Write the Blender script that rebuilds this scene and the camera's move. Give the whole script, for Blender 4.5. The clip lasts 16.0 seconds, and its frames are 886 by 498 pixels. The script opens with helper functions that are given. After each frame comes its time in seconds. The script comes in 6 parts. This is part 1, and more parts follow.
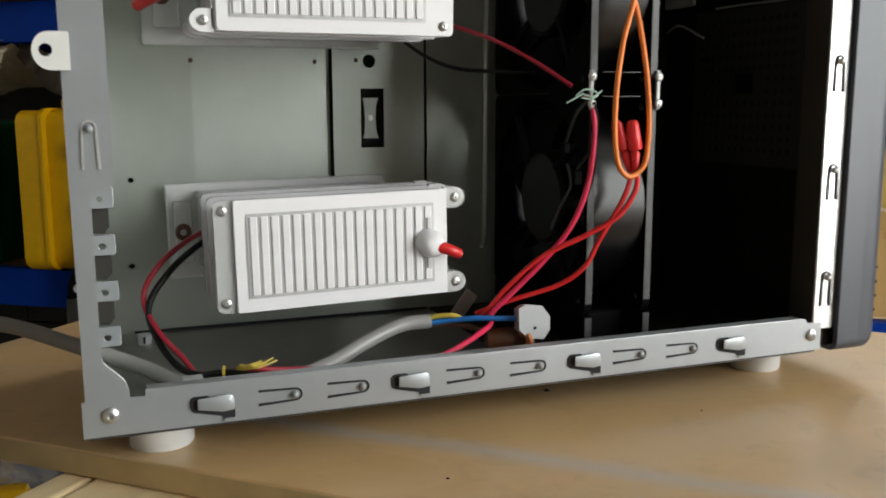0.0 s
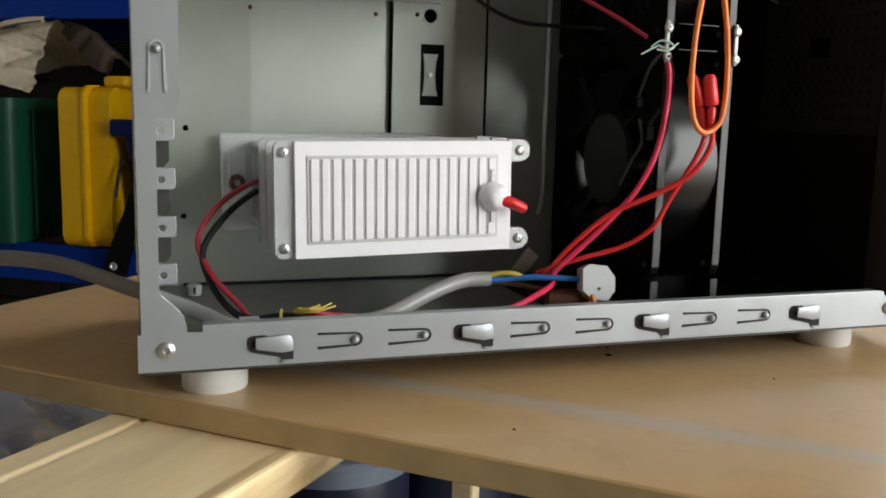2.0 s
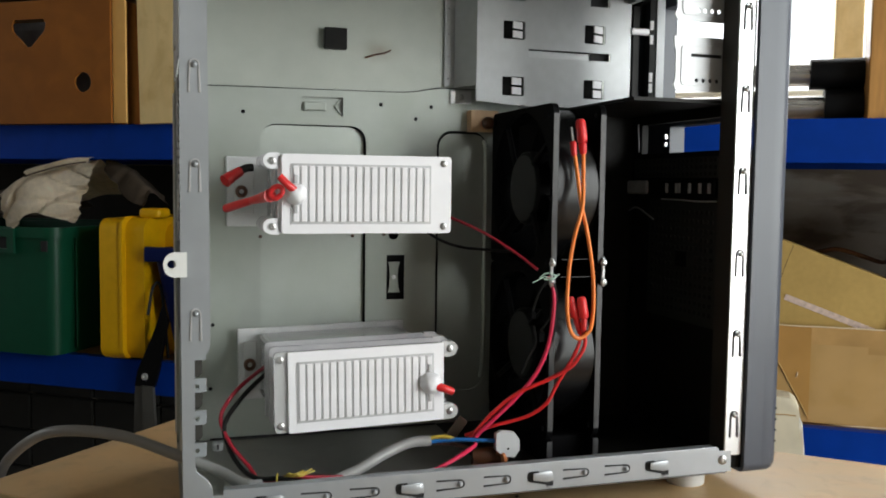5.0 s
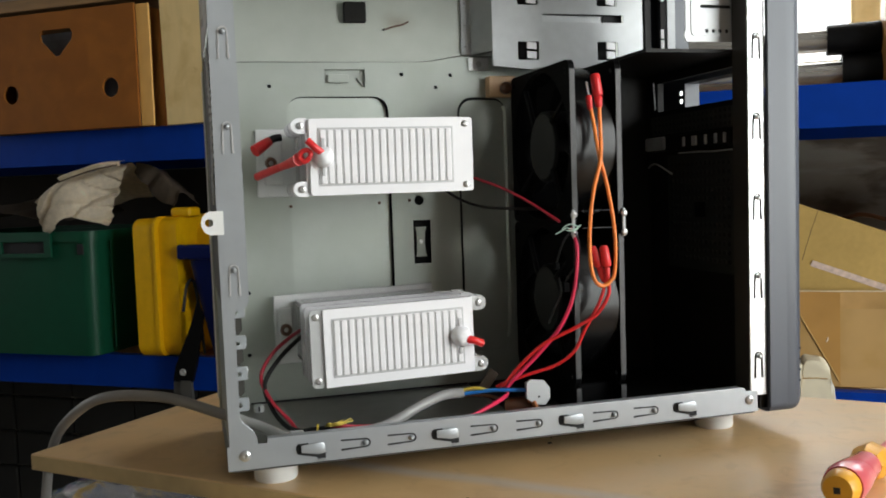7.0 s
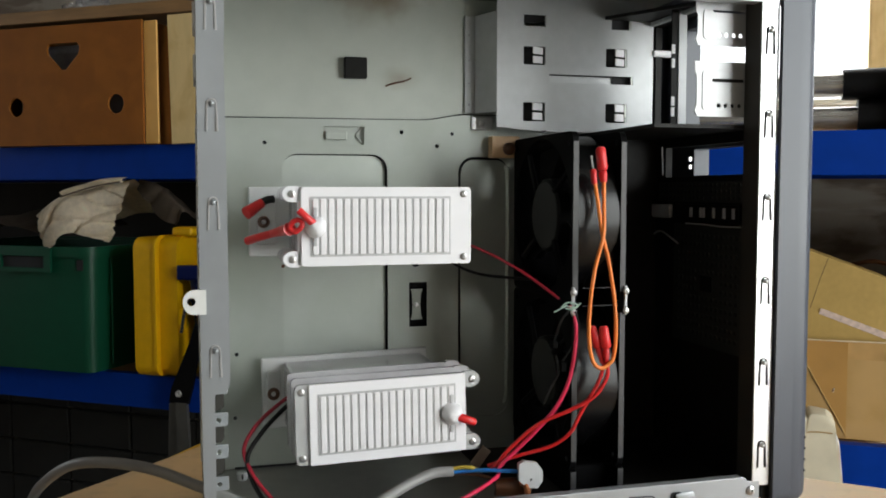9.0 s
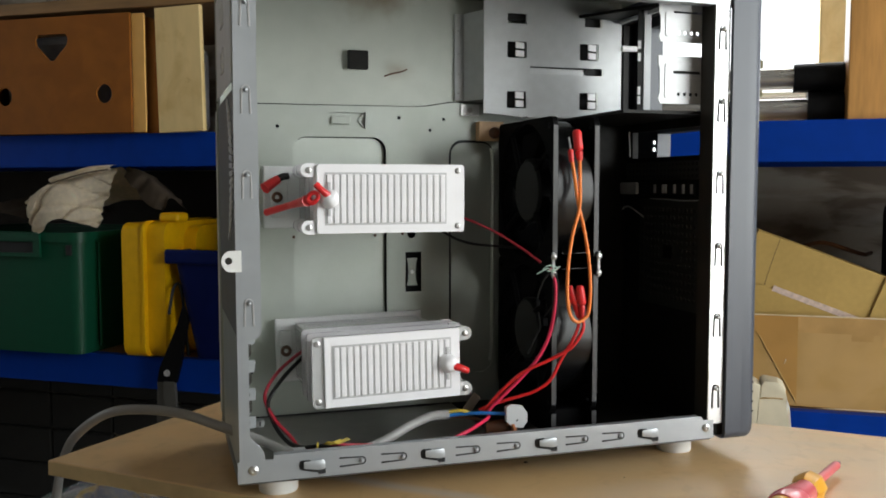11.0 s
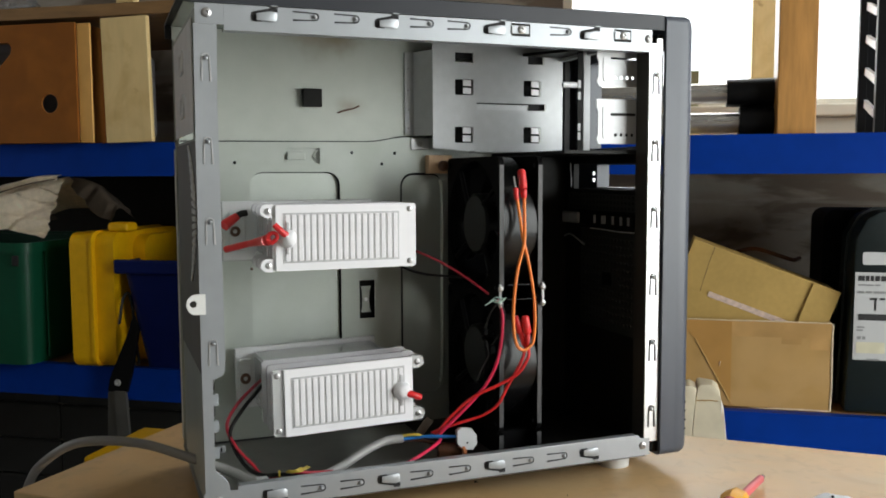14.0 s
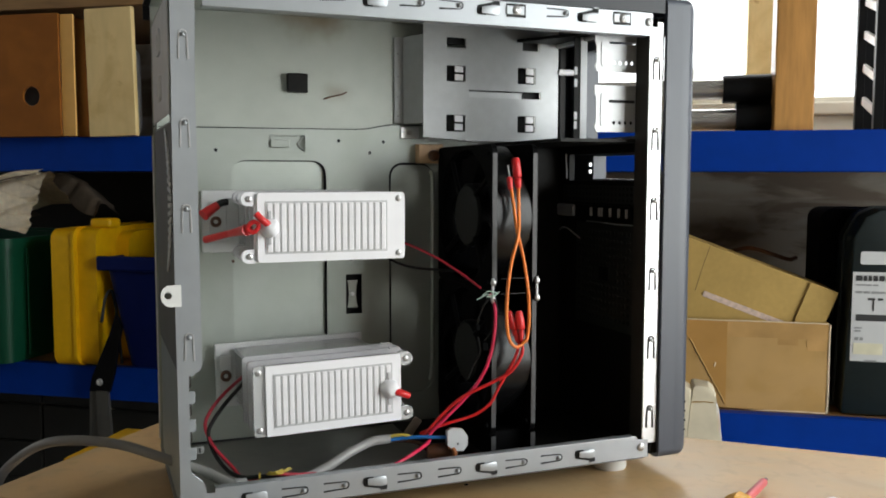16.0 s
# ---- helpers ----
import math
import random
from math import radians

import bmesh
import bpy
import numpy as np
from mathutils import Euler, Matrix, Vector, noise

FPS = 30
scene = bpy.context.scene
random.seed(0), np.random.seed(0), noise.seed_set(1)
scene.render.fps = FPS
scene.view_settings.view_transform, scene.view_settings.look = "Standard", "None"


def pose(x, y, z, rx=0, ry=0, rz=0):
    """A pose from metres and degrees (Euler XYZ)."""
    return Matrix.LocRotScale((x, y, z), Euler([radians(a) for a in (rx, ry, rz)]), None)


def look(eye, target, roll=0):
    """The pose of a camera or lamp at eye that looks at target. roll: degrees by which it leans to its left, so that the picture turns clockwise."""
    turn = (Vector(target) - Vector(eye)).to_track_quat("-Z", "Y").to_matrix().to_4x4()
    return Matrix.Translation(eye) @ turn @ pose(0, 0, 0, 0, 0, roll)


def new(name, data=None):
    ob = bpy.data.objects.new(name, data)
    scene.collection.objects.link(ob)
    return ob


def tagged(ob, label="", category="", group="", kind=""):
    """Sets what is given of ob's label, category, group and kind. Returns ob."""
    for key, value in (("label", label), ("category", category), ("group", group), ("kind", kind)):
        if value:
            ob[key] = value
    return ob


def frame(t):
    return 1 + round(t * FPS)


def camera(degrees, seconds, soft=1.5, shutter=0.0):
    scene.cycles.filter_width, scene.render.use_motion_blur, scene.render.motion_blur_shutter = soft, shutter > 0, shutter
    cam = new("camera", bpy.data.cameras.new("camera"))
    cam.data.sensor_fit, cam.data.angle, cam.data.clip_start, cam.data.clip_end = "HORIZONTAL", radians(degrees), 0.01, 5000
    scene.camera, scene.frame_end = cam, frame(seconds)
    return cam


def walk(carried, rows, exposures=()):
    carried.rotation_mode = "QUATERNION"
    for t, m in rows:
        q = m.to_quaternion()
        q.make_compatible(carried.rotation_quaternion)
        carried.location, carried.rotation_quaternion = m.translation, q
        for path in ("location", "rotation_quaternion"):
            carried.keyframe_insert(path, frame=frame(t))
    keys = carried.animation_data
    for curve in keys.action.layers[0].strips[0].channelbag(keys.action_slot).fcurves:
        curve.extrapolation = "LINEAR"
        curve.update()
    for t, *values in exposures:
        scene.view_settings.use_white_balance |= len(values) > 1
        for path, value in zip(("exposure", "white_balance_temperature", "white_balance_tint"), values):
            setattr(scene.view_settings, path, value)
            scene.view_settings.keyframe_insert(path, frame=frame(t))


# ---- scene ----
cam = camera(52.7, 16.0, soft=1.8, shutter=0.5)
PATH = [
    (0, (0.0161, -0.3655, 0.1511), (0.2939, 0.3740, 0.0249), -0.17),
    (0.5, (0.0247, -0.3326, 0.1378), (0.2997, 0.4079, 0.0116), -0.03),
    (1, (0.0120, -0.3396, 0.1225), (0.2774, 0.4043, -0.0049), 1.13),
    (1.5, (0.0035, -0.3430, 0.1227), (0.2593, 0.4045, -0.0027), 1.22),
    (2, (0.0037, -0.3486, 0.1236), (0.2596, 0.3994, 0.0010), 1.48),
    (2.5, (0.0043, -0.3510, 0.1284), (0.2585, 0.3982, 0.0101), 1.66),
    (3, (0.0123, -0.3820, 0.1860), (0.2668, 0.3706, 0.0923), 2.77),
    (3.5, (0.0252, -0.4053, 0.2215), (0.2666, 0.3540, 0.1496), 1.46),
    (6, (-0.0246, -0.5686, 0.2081), (0.2108, 0.1941, 0.1545), 0.27),
    (6.5, (-0.0223, -0.5518, 0.1958), (0.1930, 0.2170, 0.1441), -1.10),
    (7, (-0.0130, -0.5449, 0.1883), (0.2034, 0.2233, 0.1329), -1.94),
    (7.5, (-0.0044, -0.5327, 0.2020), (0.2115, 0.2355, 0.1443), -2.62),
    (8, (-0.0015, -0.5110, 0.2154), (0.2107, 0.2580, 0.1551), -1.76),
    (8.5, (0.0104, -0.5094, 0.2473), (0.2203, 0.2607, 0.1937), -0.55),
    (9, (0.0031, -0.5228, 0.2343), (0.2128, 0.2474, 0.1823), -0.03),
    (11.5, (-0.0465, -0.6048, 0.2218), (0.1992, 0.1542, 0.1626), -0.32),
    (12, (-0.0423, -0.5647, 0.2435), (0.2066, 0.1933, 0.1845), -1.17),
    (12.5, (-0.0443, -0.5902, 0.2557), (0.2394, 0.1552, 0.1932), -0.71),
    (13, (-0.0487, -0.6262, 0.2673), (0.2373, 0.1180, 0.2014), -1.10),
    (13.5, (-0.0592, -0.6328, 0.2591), (0.2258, 0.1118, 0.1926), -0.69),
    (14, (-0.0592, -0.6324, 0.2612), (0.2254, 0.1121, 0.1932), -0.26),
    (14.5, (-0.0497, -0.6292, 0.2584), (0.2361, 0.1148, 0.1888), -0.38),
    (15, (-0.0445, -0.6280, 0.2566), (0.2464, 0.1140, 0.1870), -0.37),
    (15.5, (-0.0517, -0.6215, 0.2601), (0.2420, 0.1195, 0.1924), 0.18),
    (16, (-0.0475, -0.6024, 0.2499), (0.2451, 0.1393, 0.1841), 0.07),
]
walk(cam, [(t, look(eye, target, roll)) for t, eye, target, roll in PATH], exposures=[(0.0, -0.08, 6580, 10), (2.0, 0.01, 6580, 10), (2.7, 0.0, 6480, 10), (3.5, -0.10, 6450, 10), (6.0, -0.10, 6450, 10), (6.5, -0.01, 6460, 10), (7.0, 0.03, 6480, 10), (8.5, -0.06, 6450, 10), (16.0, -0.09, 6450, 10)])

# ---- world and light ----
TURN = -34.5                                   # the shelving and the room stand turned to the case
ROOM = pose(0, 1.214, 0, 0, 0, TURN)           # along the shelf, into the shelf, up
TZ = 0.004                                     # top of the table board

world = bpy.data.worlds.new("sky")
scene.world = world
world.use_nodes = True
wn = world.node_tree
sky = wn.nodes.new("ShaderNodeTexSky")
sky.sky_type = 'NISHITA'
sky.sun_disc = False
sky.sun_elevation, sky.sun_rotation = radians(38), radians(60)
wn.links.new(sky.outputs[0], wn.nodes["Background"].inputs[0])
wn.nodes["Background"].inputs[1].default_value = 0.12


def window_light(name, m, width, height, power, colour):
    lamp = bpy.data.lights.new(name, 'AREA')
    lamp.shape, lamp.size, lamp.size_y, lamp.energy, lamp.color = 'RECTANGLE', width, height, power, colour
    ob = new(name, lamp)
    ob.matrix_world = m
    return ob


# daylight in the wide, unseen door opening and in the window behind the shelves
window_light("door_daylight", ROOM @ pose(2.90, -1.24, 0.50, 0, 90, 0) @ pose(0, 0, 0, 0, 0, 90), 1.54, 1.6, 73, (0.975, 1.0, 0.965))
window_light("window_daylight", ROOM @ pose(1.51, 0.605, 0.86, -90, 0, 0), 1.40, 0.84, 19, (0.98, 1.0, 0.97))
# weak fill lamp added in an unseen side opening
window_light("side_fill", ROOM @ pose(-1.93, -0.72, 0.62, 0, -90, 0) @ pose(0, 0, 0, 0, 0, 90), 1.0, 0.8, 4.0, (0.98, 1.0, 0.98))


# ---- materials ----
def mat(name, colour, rough=0.5, metal=0.0, vary=0.10, scale=30.0, bump=0.0, bump_scale=None, big=0.08, big_scale=4.0,
        stretch=(1, 1, 1), trans=0.0, spec=0.5, alpha=1.0, emit=0.0, coat=0.0, rough_vary=0.08):
    m = bpy.data.materials.new(name)
    m.use_nodes = True
    t = m.node_tree
    b = t.nodes["Principled BSDF"]
    N, L = t.nodes.new, t.links.new
    co = N("ShaderNodeTexCoord")
    mp = N("ShaderNodeMapping")
    mp.inputs["Scale"].default_value = stretch
    L(co.outputs["Object"], mp.inputs[0])
    fine, wide = N("ShaderNodeTexNoise"), N("ShaderNodeTexNoise")
    fine.inputs["Scale"].default_value, fine.inputs["Detail"].default_value = scale, 5
    wide.inputs["Scale"].default_value, wide.inputs["Detail"].default_value = big_scale, 3
    L(mp.outputs[0], fine.inputs["Vector"])
    L(mp.outputs[0], wide.inputs["Vector"])
    r1, r2 = N("ShaderNodeMapRange"), N("ShaderNodeMapRange")
    for r, n, v in ((r1, fine, vary), (r2, wide, big)):
        r.inputs["From Min"].default_value, r.inputs["From Max"].default_value = 0.3, 0.7
        r.inputs["To Min"].default_value, r.inputs["To Max"].default_value = 1 - v, 1 + v
        L(n.outputs[0], r.inputs["Value"])
    mul = N("ShaderNodeMath")
    mul.operation = 'MULTIPLY'
    L(r1.outputs[0], mul.inputs[0])
    L(r2.outputs[0], mul.inputs[1])
    sc = N("ShaderNodeVectorMath")
    sc.operation = 'SCALE'
    sc.inputs[0].default_value = colour[:3]
    L(mul.outputs[0], sc.inputs["Scale"])
    L(sc.outputs[0], b.inputs["Base Color"])
    rr = N("ShaderNodeMapRange")
    rr.inputs["To Min"].default_value, rr.inputs["To Max"].default_value = max(0.02, rough - rough_vary), min(1, rough + rough_vary)
    L(wide.outputs[0], rr.inputs["Value"])
    L(rr.outputs[0], b.inputs["Roughness"])
    b.inputs["Metallic"].default_value = metal
    b.inputs["Transmission Weight"].default_value = trans
    b.inputs["Specular IOR Level"].default_value = spec
    b.inputs["Coat Weight"].default_value = coat
    if bump:
        bn = N("ShaderNodeBump")
        bn.inputs["Strength"].default_value, bn.inputs["Distance"].default_value = 1.0, bump
        if bump_scale:
            nz = N("ShaderNodeTexNoise")
            nz.inputs["Scale"].default_value, nz.inputs["Detail"].default_value = bump_scale, 4
            L(mp.outputs[0], nz.inputs["Vector"])
            L(nz.outputs[0], bn.inputs["Height"])
        else:
            L(fine.outputs[0], bn.inputs["Height"])
        L(bn.outputs[0], b.inputs["Normal"])
    return m


STEEL = mat("galvanised_steel", (0.405, 0.435, 0.402), 0.42, 0.5, vary=0.03, scale=60, big=0.05, big_scale=9, bump=0.00004, bump_scale=500)
FLOOR_STEEL = mat("galvanised_floor_steel", (0.33, 0.32, 0.30), 0.34, 0.8, vary=0.05, scale=60, big=0.10, big_scale=12, bump=0.00005, bump_scale=120)
RAIL = mat("grey_rail_steel", (0.365, 0.385, 0.405), 0.40, 0.48, vary=0.03, scale=90, big=0.04, big_scale=15)
CAGE = mat("brushed_cage_steel", (0.47, 0.485, 0.495), 0.50, 0.25, vary=0.04, scale=120, big=0.06, big_scale=10)
BRIGHT = mat("bright_zinc", (0.70, 0.71, 0.72), 0.30, 0.7, vary=0.04, scale=80)
SLITG = mat("slit_grey", (0.155, 0.150, 0.142), 0.5, 0.4)
# near-black for the shade in slots, gaps and holes; crumbs use it too
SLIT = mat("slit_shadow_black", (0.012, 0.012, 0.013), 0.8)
BLACK = mat("black_plastic", (0.0035, 0.0035, 0.004), 0.45, spec=0.12, vary=0.2, scale=200, big=0.2, big_scale=20)
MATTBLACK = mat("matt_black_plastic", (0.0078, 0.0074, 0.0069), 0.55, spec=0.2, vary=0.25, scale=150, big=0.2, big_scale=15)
GLOSSBLACK = mat("gloss_black_fan", (0.003, 0.003, 0.0034), 0.26, spec=0.4, vary=0.1)
FANFACE = mat("dull_black_fan_face", (0.0024, 0.0024, 0.0027), 0.6, vary=0.1, spec=0.04)
BAYZINC = mat("zinc_bay_plate", (0.50, 0.51, 0.52), 0.42, 0.3, vary=0.05, scale=80)
FANEDGE = mat("grey_fan_edge", (0.034, 0.034, 0.036), 0.45, vary=0.25, scale=120)
PLATE = mat("pale_grey_plate", (0.80, 0.81, 0.81), 0.38, 0.25, vary=0.05, scale=60)
BEZEL = mat("charcoal_bezel", (0.052, 0.060, 0.080), 0.40, spec=0.45, bump=0.00003, bump_scale=900, vary=0.02, scale=40, big=0.05, big_scale=6)
TOPBLACK = mat("dark_painted_top", (0.022, 0.024, 0.031), 0.48, vary=0.1, spec=0.35)
WHITEP = mat("white_plastic", (0.775, 0.770, 0.795), 0.42, vary=0.02, scale=60, big=0.03)
FOOTW = mat("white_rubber_foot", (0.72, 0.72, 0.70), 0.55, vary=0.05, scale=80)
CERAMIC = mat("white_ceramic", (0.775, 0.765, 0.785), 0.35, vary=0.03, scale=150, big=0.03, big_scale=30)
ELECTRODE = mat("grey_electrode", (0.46, 0.46, 0.47), 0.45, 0.3, vary=0.08, scale=200)
ACRYLIC = mat("milky_acrylic", (0.90, 0.90, 0.91), 0.20, vary=0.03, scale=60, trans=0.42)
SPACER = mat("frosted_spacer", (0.80, 0.79, 0.82), 0.22, vary=0.04, scale=60, trans=0.45)
MILKY = mat("milky_housing", (0.92, 0.91, 0.92), 0.16, vary=0.05, scale=60, trans=0.72)
ACRYLIC2 = mat("clear_acrylic_edge", (0.84, 0.85, 0.85), 0.18, vary=0.04, trans=0.55)
INNER = mat("grey_inner_parts", (0.30, 0.30, 0.31), 0.5, vary=0.15, scale=40, big=0.2, big_scale=25)
CHROME = mat("chrome_screw", (0.52, 0.52, 0.52), 0.34, 0.9, vary=0.05)
RED = mat("red_insulation", (0.62, 0.020, 0.022), 0.35, vary=0.06, scale=100)
PINKRED = mat("pinkish_red_wire", (0.66, 0.025, 0.085), 0.38, vary=0.06)
DARKRED = mat("dark_red_wire", (0.34, 0.012, 0.030), 0.42)
ORANGE = mat("orange_wire", (0.78, 0.20, 0.025), 0.42)
BLUE = mat("blue_wire", (0.02, 0.17, 0.50), 0.38)
YELLOWW = mat("yellow_wire", (0.52, 0.40, 0.06), 0.45)
GREENTIE = mat("pale_green_tie", (0.40, 0.56, 0.48), 0.5)
BLACKW = mat("black_wire", (0.007, 0.007, 0.007), 0.45, spec=0.25)
GREYC = mat("grey_cable_sheath", (0.305, 0.30, 0.295), 0.36, spec=0.6, vary=0.05, scale=60, big=0.05)
COPPER = mat("copper", (0.40, 0.14, 0.05), 0.5, 0.4)
BROWNC = mat("brown_tape", (0.085, 0.032, 0.014), 0.32, vary=0.2)
TAN = mat("tan_block", (0.55, 0.36, 0.20), 0.5, vary=0.1, scale=80)
BOARD = mat("table_board", (0.685, 0.447, 0.212), 0.40, spec=0.85, vary=0.08, scale=14, big=0.12, big_scale=5, stretch=(1, 1, 1), bump=0.00006, bump_scale=260)
BOARDEDGE = mat("table_board_edge", (0.52, 0.38, 0.19), 0.6, vary=0.10, scale=60)
PINE = mat("pine_wood", (0.91, 0.69, 0.34), 0.5, vary=0.11, scale=16, big=0.08, big_scale=6, stretch=(1, 9, 9), bump=0.0002, bump_scale=30)
PINEJ = mat("pine_bench_jaw", (0.95, 0.76, 0.46), 0.42, spec=0.6, vary=0.14, scale=9, big=0.10, big_scale=5, stretch=(9, 1.1, 9), bump=0.0002, bump_scale=12)
PINEV = mat("pine_board_upright", (0.66, 0.49, 0.23), 0.55, vary=0.05, scale=14, big=0.06, big_scale=5, stretch=(5, 5, 1), bump=0.0001)
POSTW = mat("orange_pine_post", (0.42, 0.205, 0.052), 0.45, vary=0.14, scale=16, big=0.14, big_scale=7, stretch=(8, 8, 1), bump=0.0002)
DECKW = mat("brown_deck_wood", (0.22, 0.12, 0.045), 0.6, vary=0.2, scale=14, stretch=(1, 8, 8))
SHELFBLUE = mat("blue_beam_paint", (0.0008, 0.030, 0.245), 0.5, spec=0.08, vary=0.06, scale=30, big=0.10, big_scale=5, bump=0.0001, bump_scale=60)
CARTON = mat("brown_carton", (0.245, 0.084, 0.012), 0.7, spec=0.2, vary=0.08, scale=25, big=0.10, big_scale=6, bump=0.0003, bump_scale=25)
VENTP = mat("dark_grey_vent_panel", (0.020, 0.022, 0.020), 0.5, vary=0.1)
DARKBOARD = mat("dark_added_board", (0.020, 0.017, 0.014), 0.8, vary=0.2)
CARTONL = mat("light_carton_edge", (0.60, 0.33, 0.09), 0.65, vary=0.08, scale=25)
KRAFT = mat("kraft_cardboard", (0.40, 0.24, 0.080), 0.6, spec=0.3, vary=0.06, scale=30, big=0.09, big_scale=8, bump=0.0003, bump_scale=22)
KRAFTY = mat("yellowish_cardboard", (0.425, 0.280, 0.085), 0.6, spec=0.3, vary=0.05, scale=120, big=0.08, big_scale=9, stretch=(1, 1, 1), bump=0.0003, bump_scale=30)
TAPE = mat("brown_packing_tape", (0.42, 0.225, 0.065), 0.24, vary=0.08, scale=18)
SCUFF = mat("bare_paper_scuff", (0.60, 0.49, 0.34), 0.8, vary=0.15, scale=60)
PAPER = mat("white_label_paper", (0.52, 0.52, 0.52), 0.6, vary=0.03)
INK = mat("black_ink", (0.02, 0.02, 0.02), 0.6)
GREYINK = mat("grey_ink", (0.25, 0.25, 0.25), 0.6)
DARKGREEN = mat("dark_green_case", (0.005, 0.0115, 0.0125), 0.45, vary=0.15, scale=90, bump=0.0002, bump_scale=300)
GREENBIN = mat("green_bin_plastic", (0.003, 0.058, 0.029), 0.42, spec=0.3, vary=0.06, scale=40, big=0.08)
YELLOWP = mat("yellow_case_plastic", (0.72, 0.40, 0.002), 0.45, spec=0.3, vary=0.05, scale=60, big=0.06)
NAVY = mat("blue_basket_plastic", (0.002, 0.008, 0.075), 0.45, spec=0.15, vary=0.08)
CLOTH = mat("beige_cloth", (0.90, 0.80, 0.64), 0.9, vary=0.10, scale=90, big=0.12, big_scale=14, bump=0.0012, bump_scale=60)
BROWNCLOTH = mat("brown_cloth", (0.125, 0.095, 0.068), 0.9, vary=0.12, scale=60, bump=0.001, bump_scale=50)
TOOLGREY = mat("dull_tool_steel", (0.11, 0.108, 0.10), 0.5, 0.5, vary=0.12)
TUBE = mat("brushed_tube", (0.48, 0.47, 0.45), 0.28, 0.85, vary=0.06, scale=20, stretch=(1, 12, 12))
CREAM = mat("cream_foam", (0.70, 0.62, 0.46), 0.6, vary=0.08, scale=30)
PLASTER = mat("grey_plaster", (0.33, 0.295, 0.25), 0.85, vary=0.10, scale=14, big=0.22, big_scale=3.2, bump=0.002, bump_scale=12)
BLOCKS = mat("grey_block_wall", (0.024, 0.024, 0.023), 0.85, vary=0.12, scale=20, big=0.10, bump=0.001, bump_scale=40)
PLASTERW = mat("torn_white_foam", (0.78, 0.77, 0.76), 0.8, vary=0.08, scale=60, bump=0.0006, bump_scale=120)
CREAMWALL = mat("cream_wall", (0.70, 0.66, 0.57), 0.8, vary=0.05, scale=14, big=0.06)
CONCRETE = mat("concrete_floor", (0.10, 0.10, 0.098), 0.8, vary=0.12, scale=10, big=0.15, big_scale=1.5, bump=0.001, bump_scale=30)
# unseen ceiling; its tone is set for the light it bounces down
CEIL = mat("ceiling_boards", (0.30, 0.285, 0.26), 0.8, vary=0.1, scale=8)
FILM = mat("crumpled_clear_film", (0.80, 0.81, 0.83), 0.10, vary=0.05, trans=0.84, bump=0.004, bump_scale=55, coat=0.6)
HANDLE_R = mat("red_handle", (0.62, 0.10, 0.12), 0.28, vary=0.04, coat=0.3)
HANDLE_Y = mat("amber_handle", (0.75, 0.36, 0.02), 0.35, vary=0.05)
SHAFT = mat("red_shaft_sleeve", (0.66, 0.12, 0.13), 0.4)
# steel darkened by colour, for set-back and recessed pieces
DARKRETURN = mat("darkened_return_steel", (0.048, 0.045, 0.040), 0.45, 0.3)
CLEARTAPE = mat("clear_packing_tape", (0.42, 0.25, 0.095), 0.20, vary=0.10, scale=25, big=0.15, big_scale=14, bump=0.0004, bump_scale=40)
OLIVE = mat("olive_box", (0.30, 0.30, 0.17), 0.6)
STAIN = mat("steel_with_brown_stain", (0.43, 0.455, 0.415), 0.45, 0.4, vary=0.03, scale=60, big=0.05, big_scale=9)


def stained_wall(m):
    """Brown smudges with soft edges on the bare steel, where something got hot."""
    t = m.node_tree
    b = t.nodes["Principled BSDF"]
    N, L = t.nodes.new, t.links.new
    co = N("ShaderNodeTexCoord")
    total = None
    for cx, cz, rx, rz, amount in ((0.137, 0.386, 0.046, 0.026, 0.85), (0.157, 0.322, 0.016, 0.011, 0.45)):
        mp = N("ShaderNodeMapping")
        mp.inputs["Location"].default_value = (-(cx - 0.19) / rx, 0, -(cz - TZ) / rz)
        mp.inputs["Scale"].default_value = (1 / rx, 0, 1 / rz)
        L(co.outputs["Object"], mp.inputs[0])
        nz = N("ShaderNodeTexNoise")
        nz.inputs["Scale"].default_value = 45
        L(co.outputs["Object"], nz.inputs["Vector"])
        ln = N("ShaderNodeVectorMath")
        ln.operation = 'LENGTH'
        L(mp.outputs[0], ln.inputs[0])
        ad = N("ShaderNodeMath")
        ad.operation = 'ADD'
        L(ln.outputs["Value"], ad.inputs[0])
        L(nz.outputs[0], ad.inputs[1])
        mr = N("ShaderNodeMapRange")
        mr.interpolation_type = 'SMOOTHSTEP'
        mr.inputs["From Min"].default_value, mr.inputs["From Max"].default_value = 1.6, 0.45
        mr.inputs["To Max"].default_value = amount
        L(ad.outputs[0], mr.inputs["Value"])
        if total is None:
            total = mr.outputs[0]
        else:
            mx = N("ShaderNodeMath")
            mx.operation = 'MAXIMUM'
            L(total, mx.inputs[0])
            L(mr.outputs[0], mx.inputs[1])
            total = mx.outputs[0]
    mix = N("ShaderNodeMix")
    mix.data_type = 'RGBA'
    old = b.inputs["Base Color"].links[0].from_socket
    L(total, mix.inputs["Factor"])
    L(old, mix.inputs["A"])
    mix.inputs["B"].default_value = (0.20, 0.14, 0.075, 1)
    L(mix.outputs["Result"], b.inputs["Base Color"])


stained_wall(STAIN)


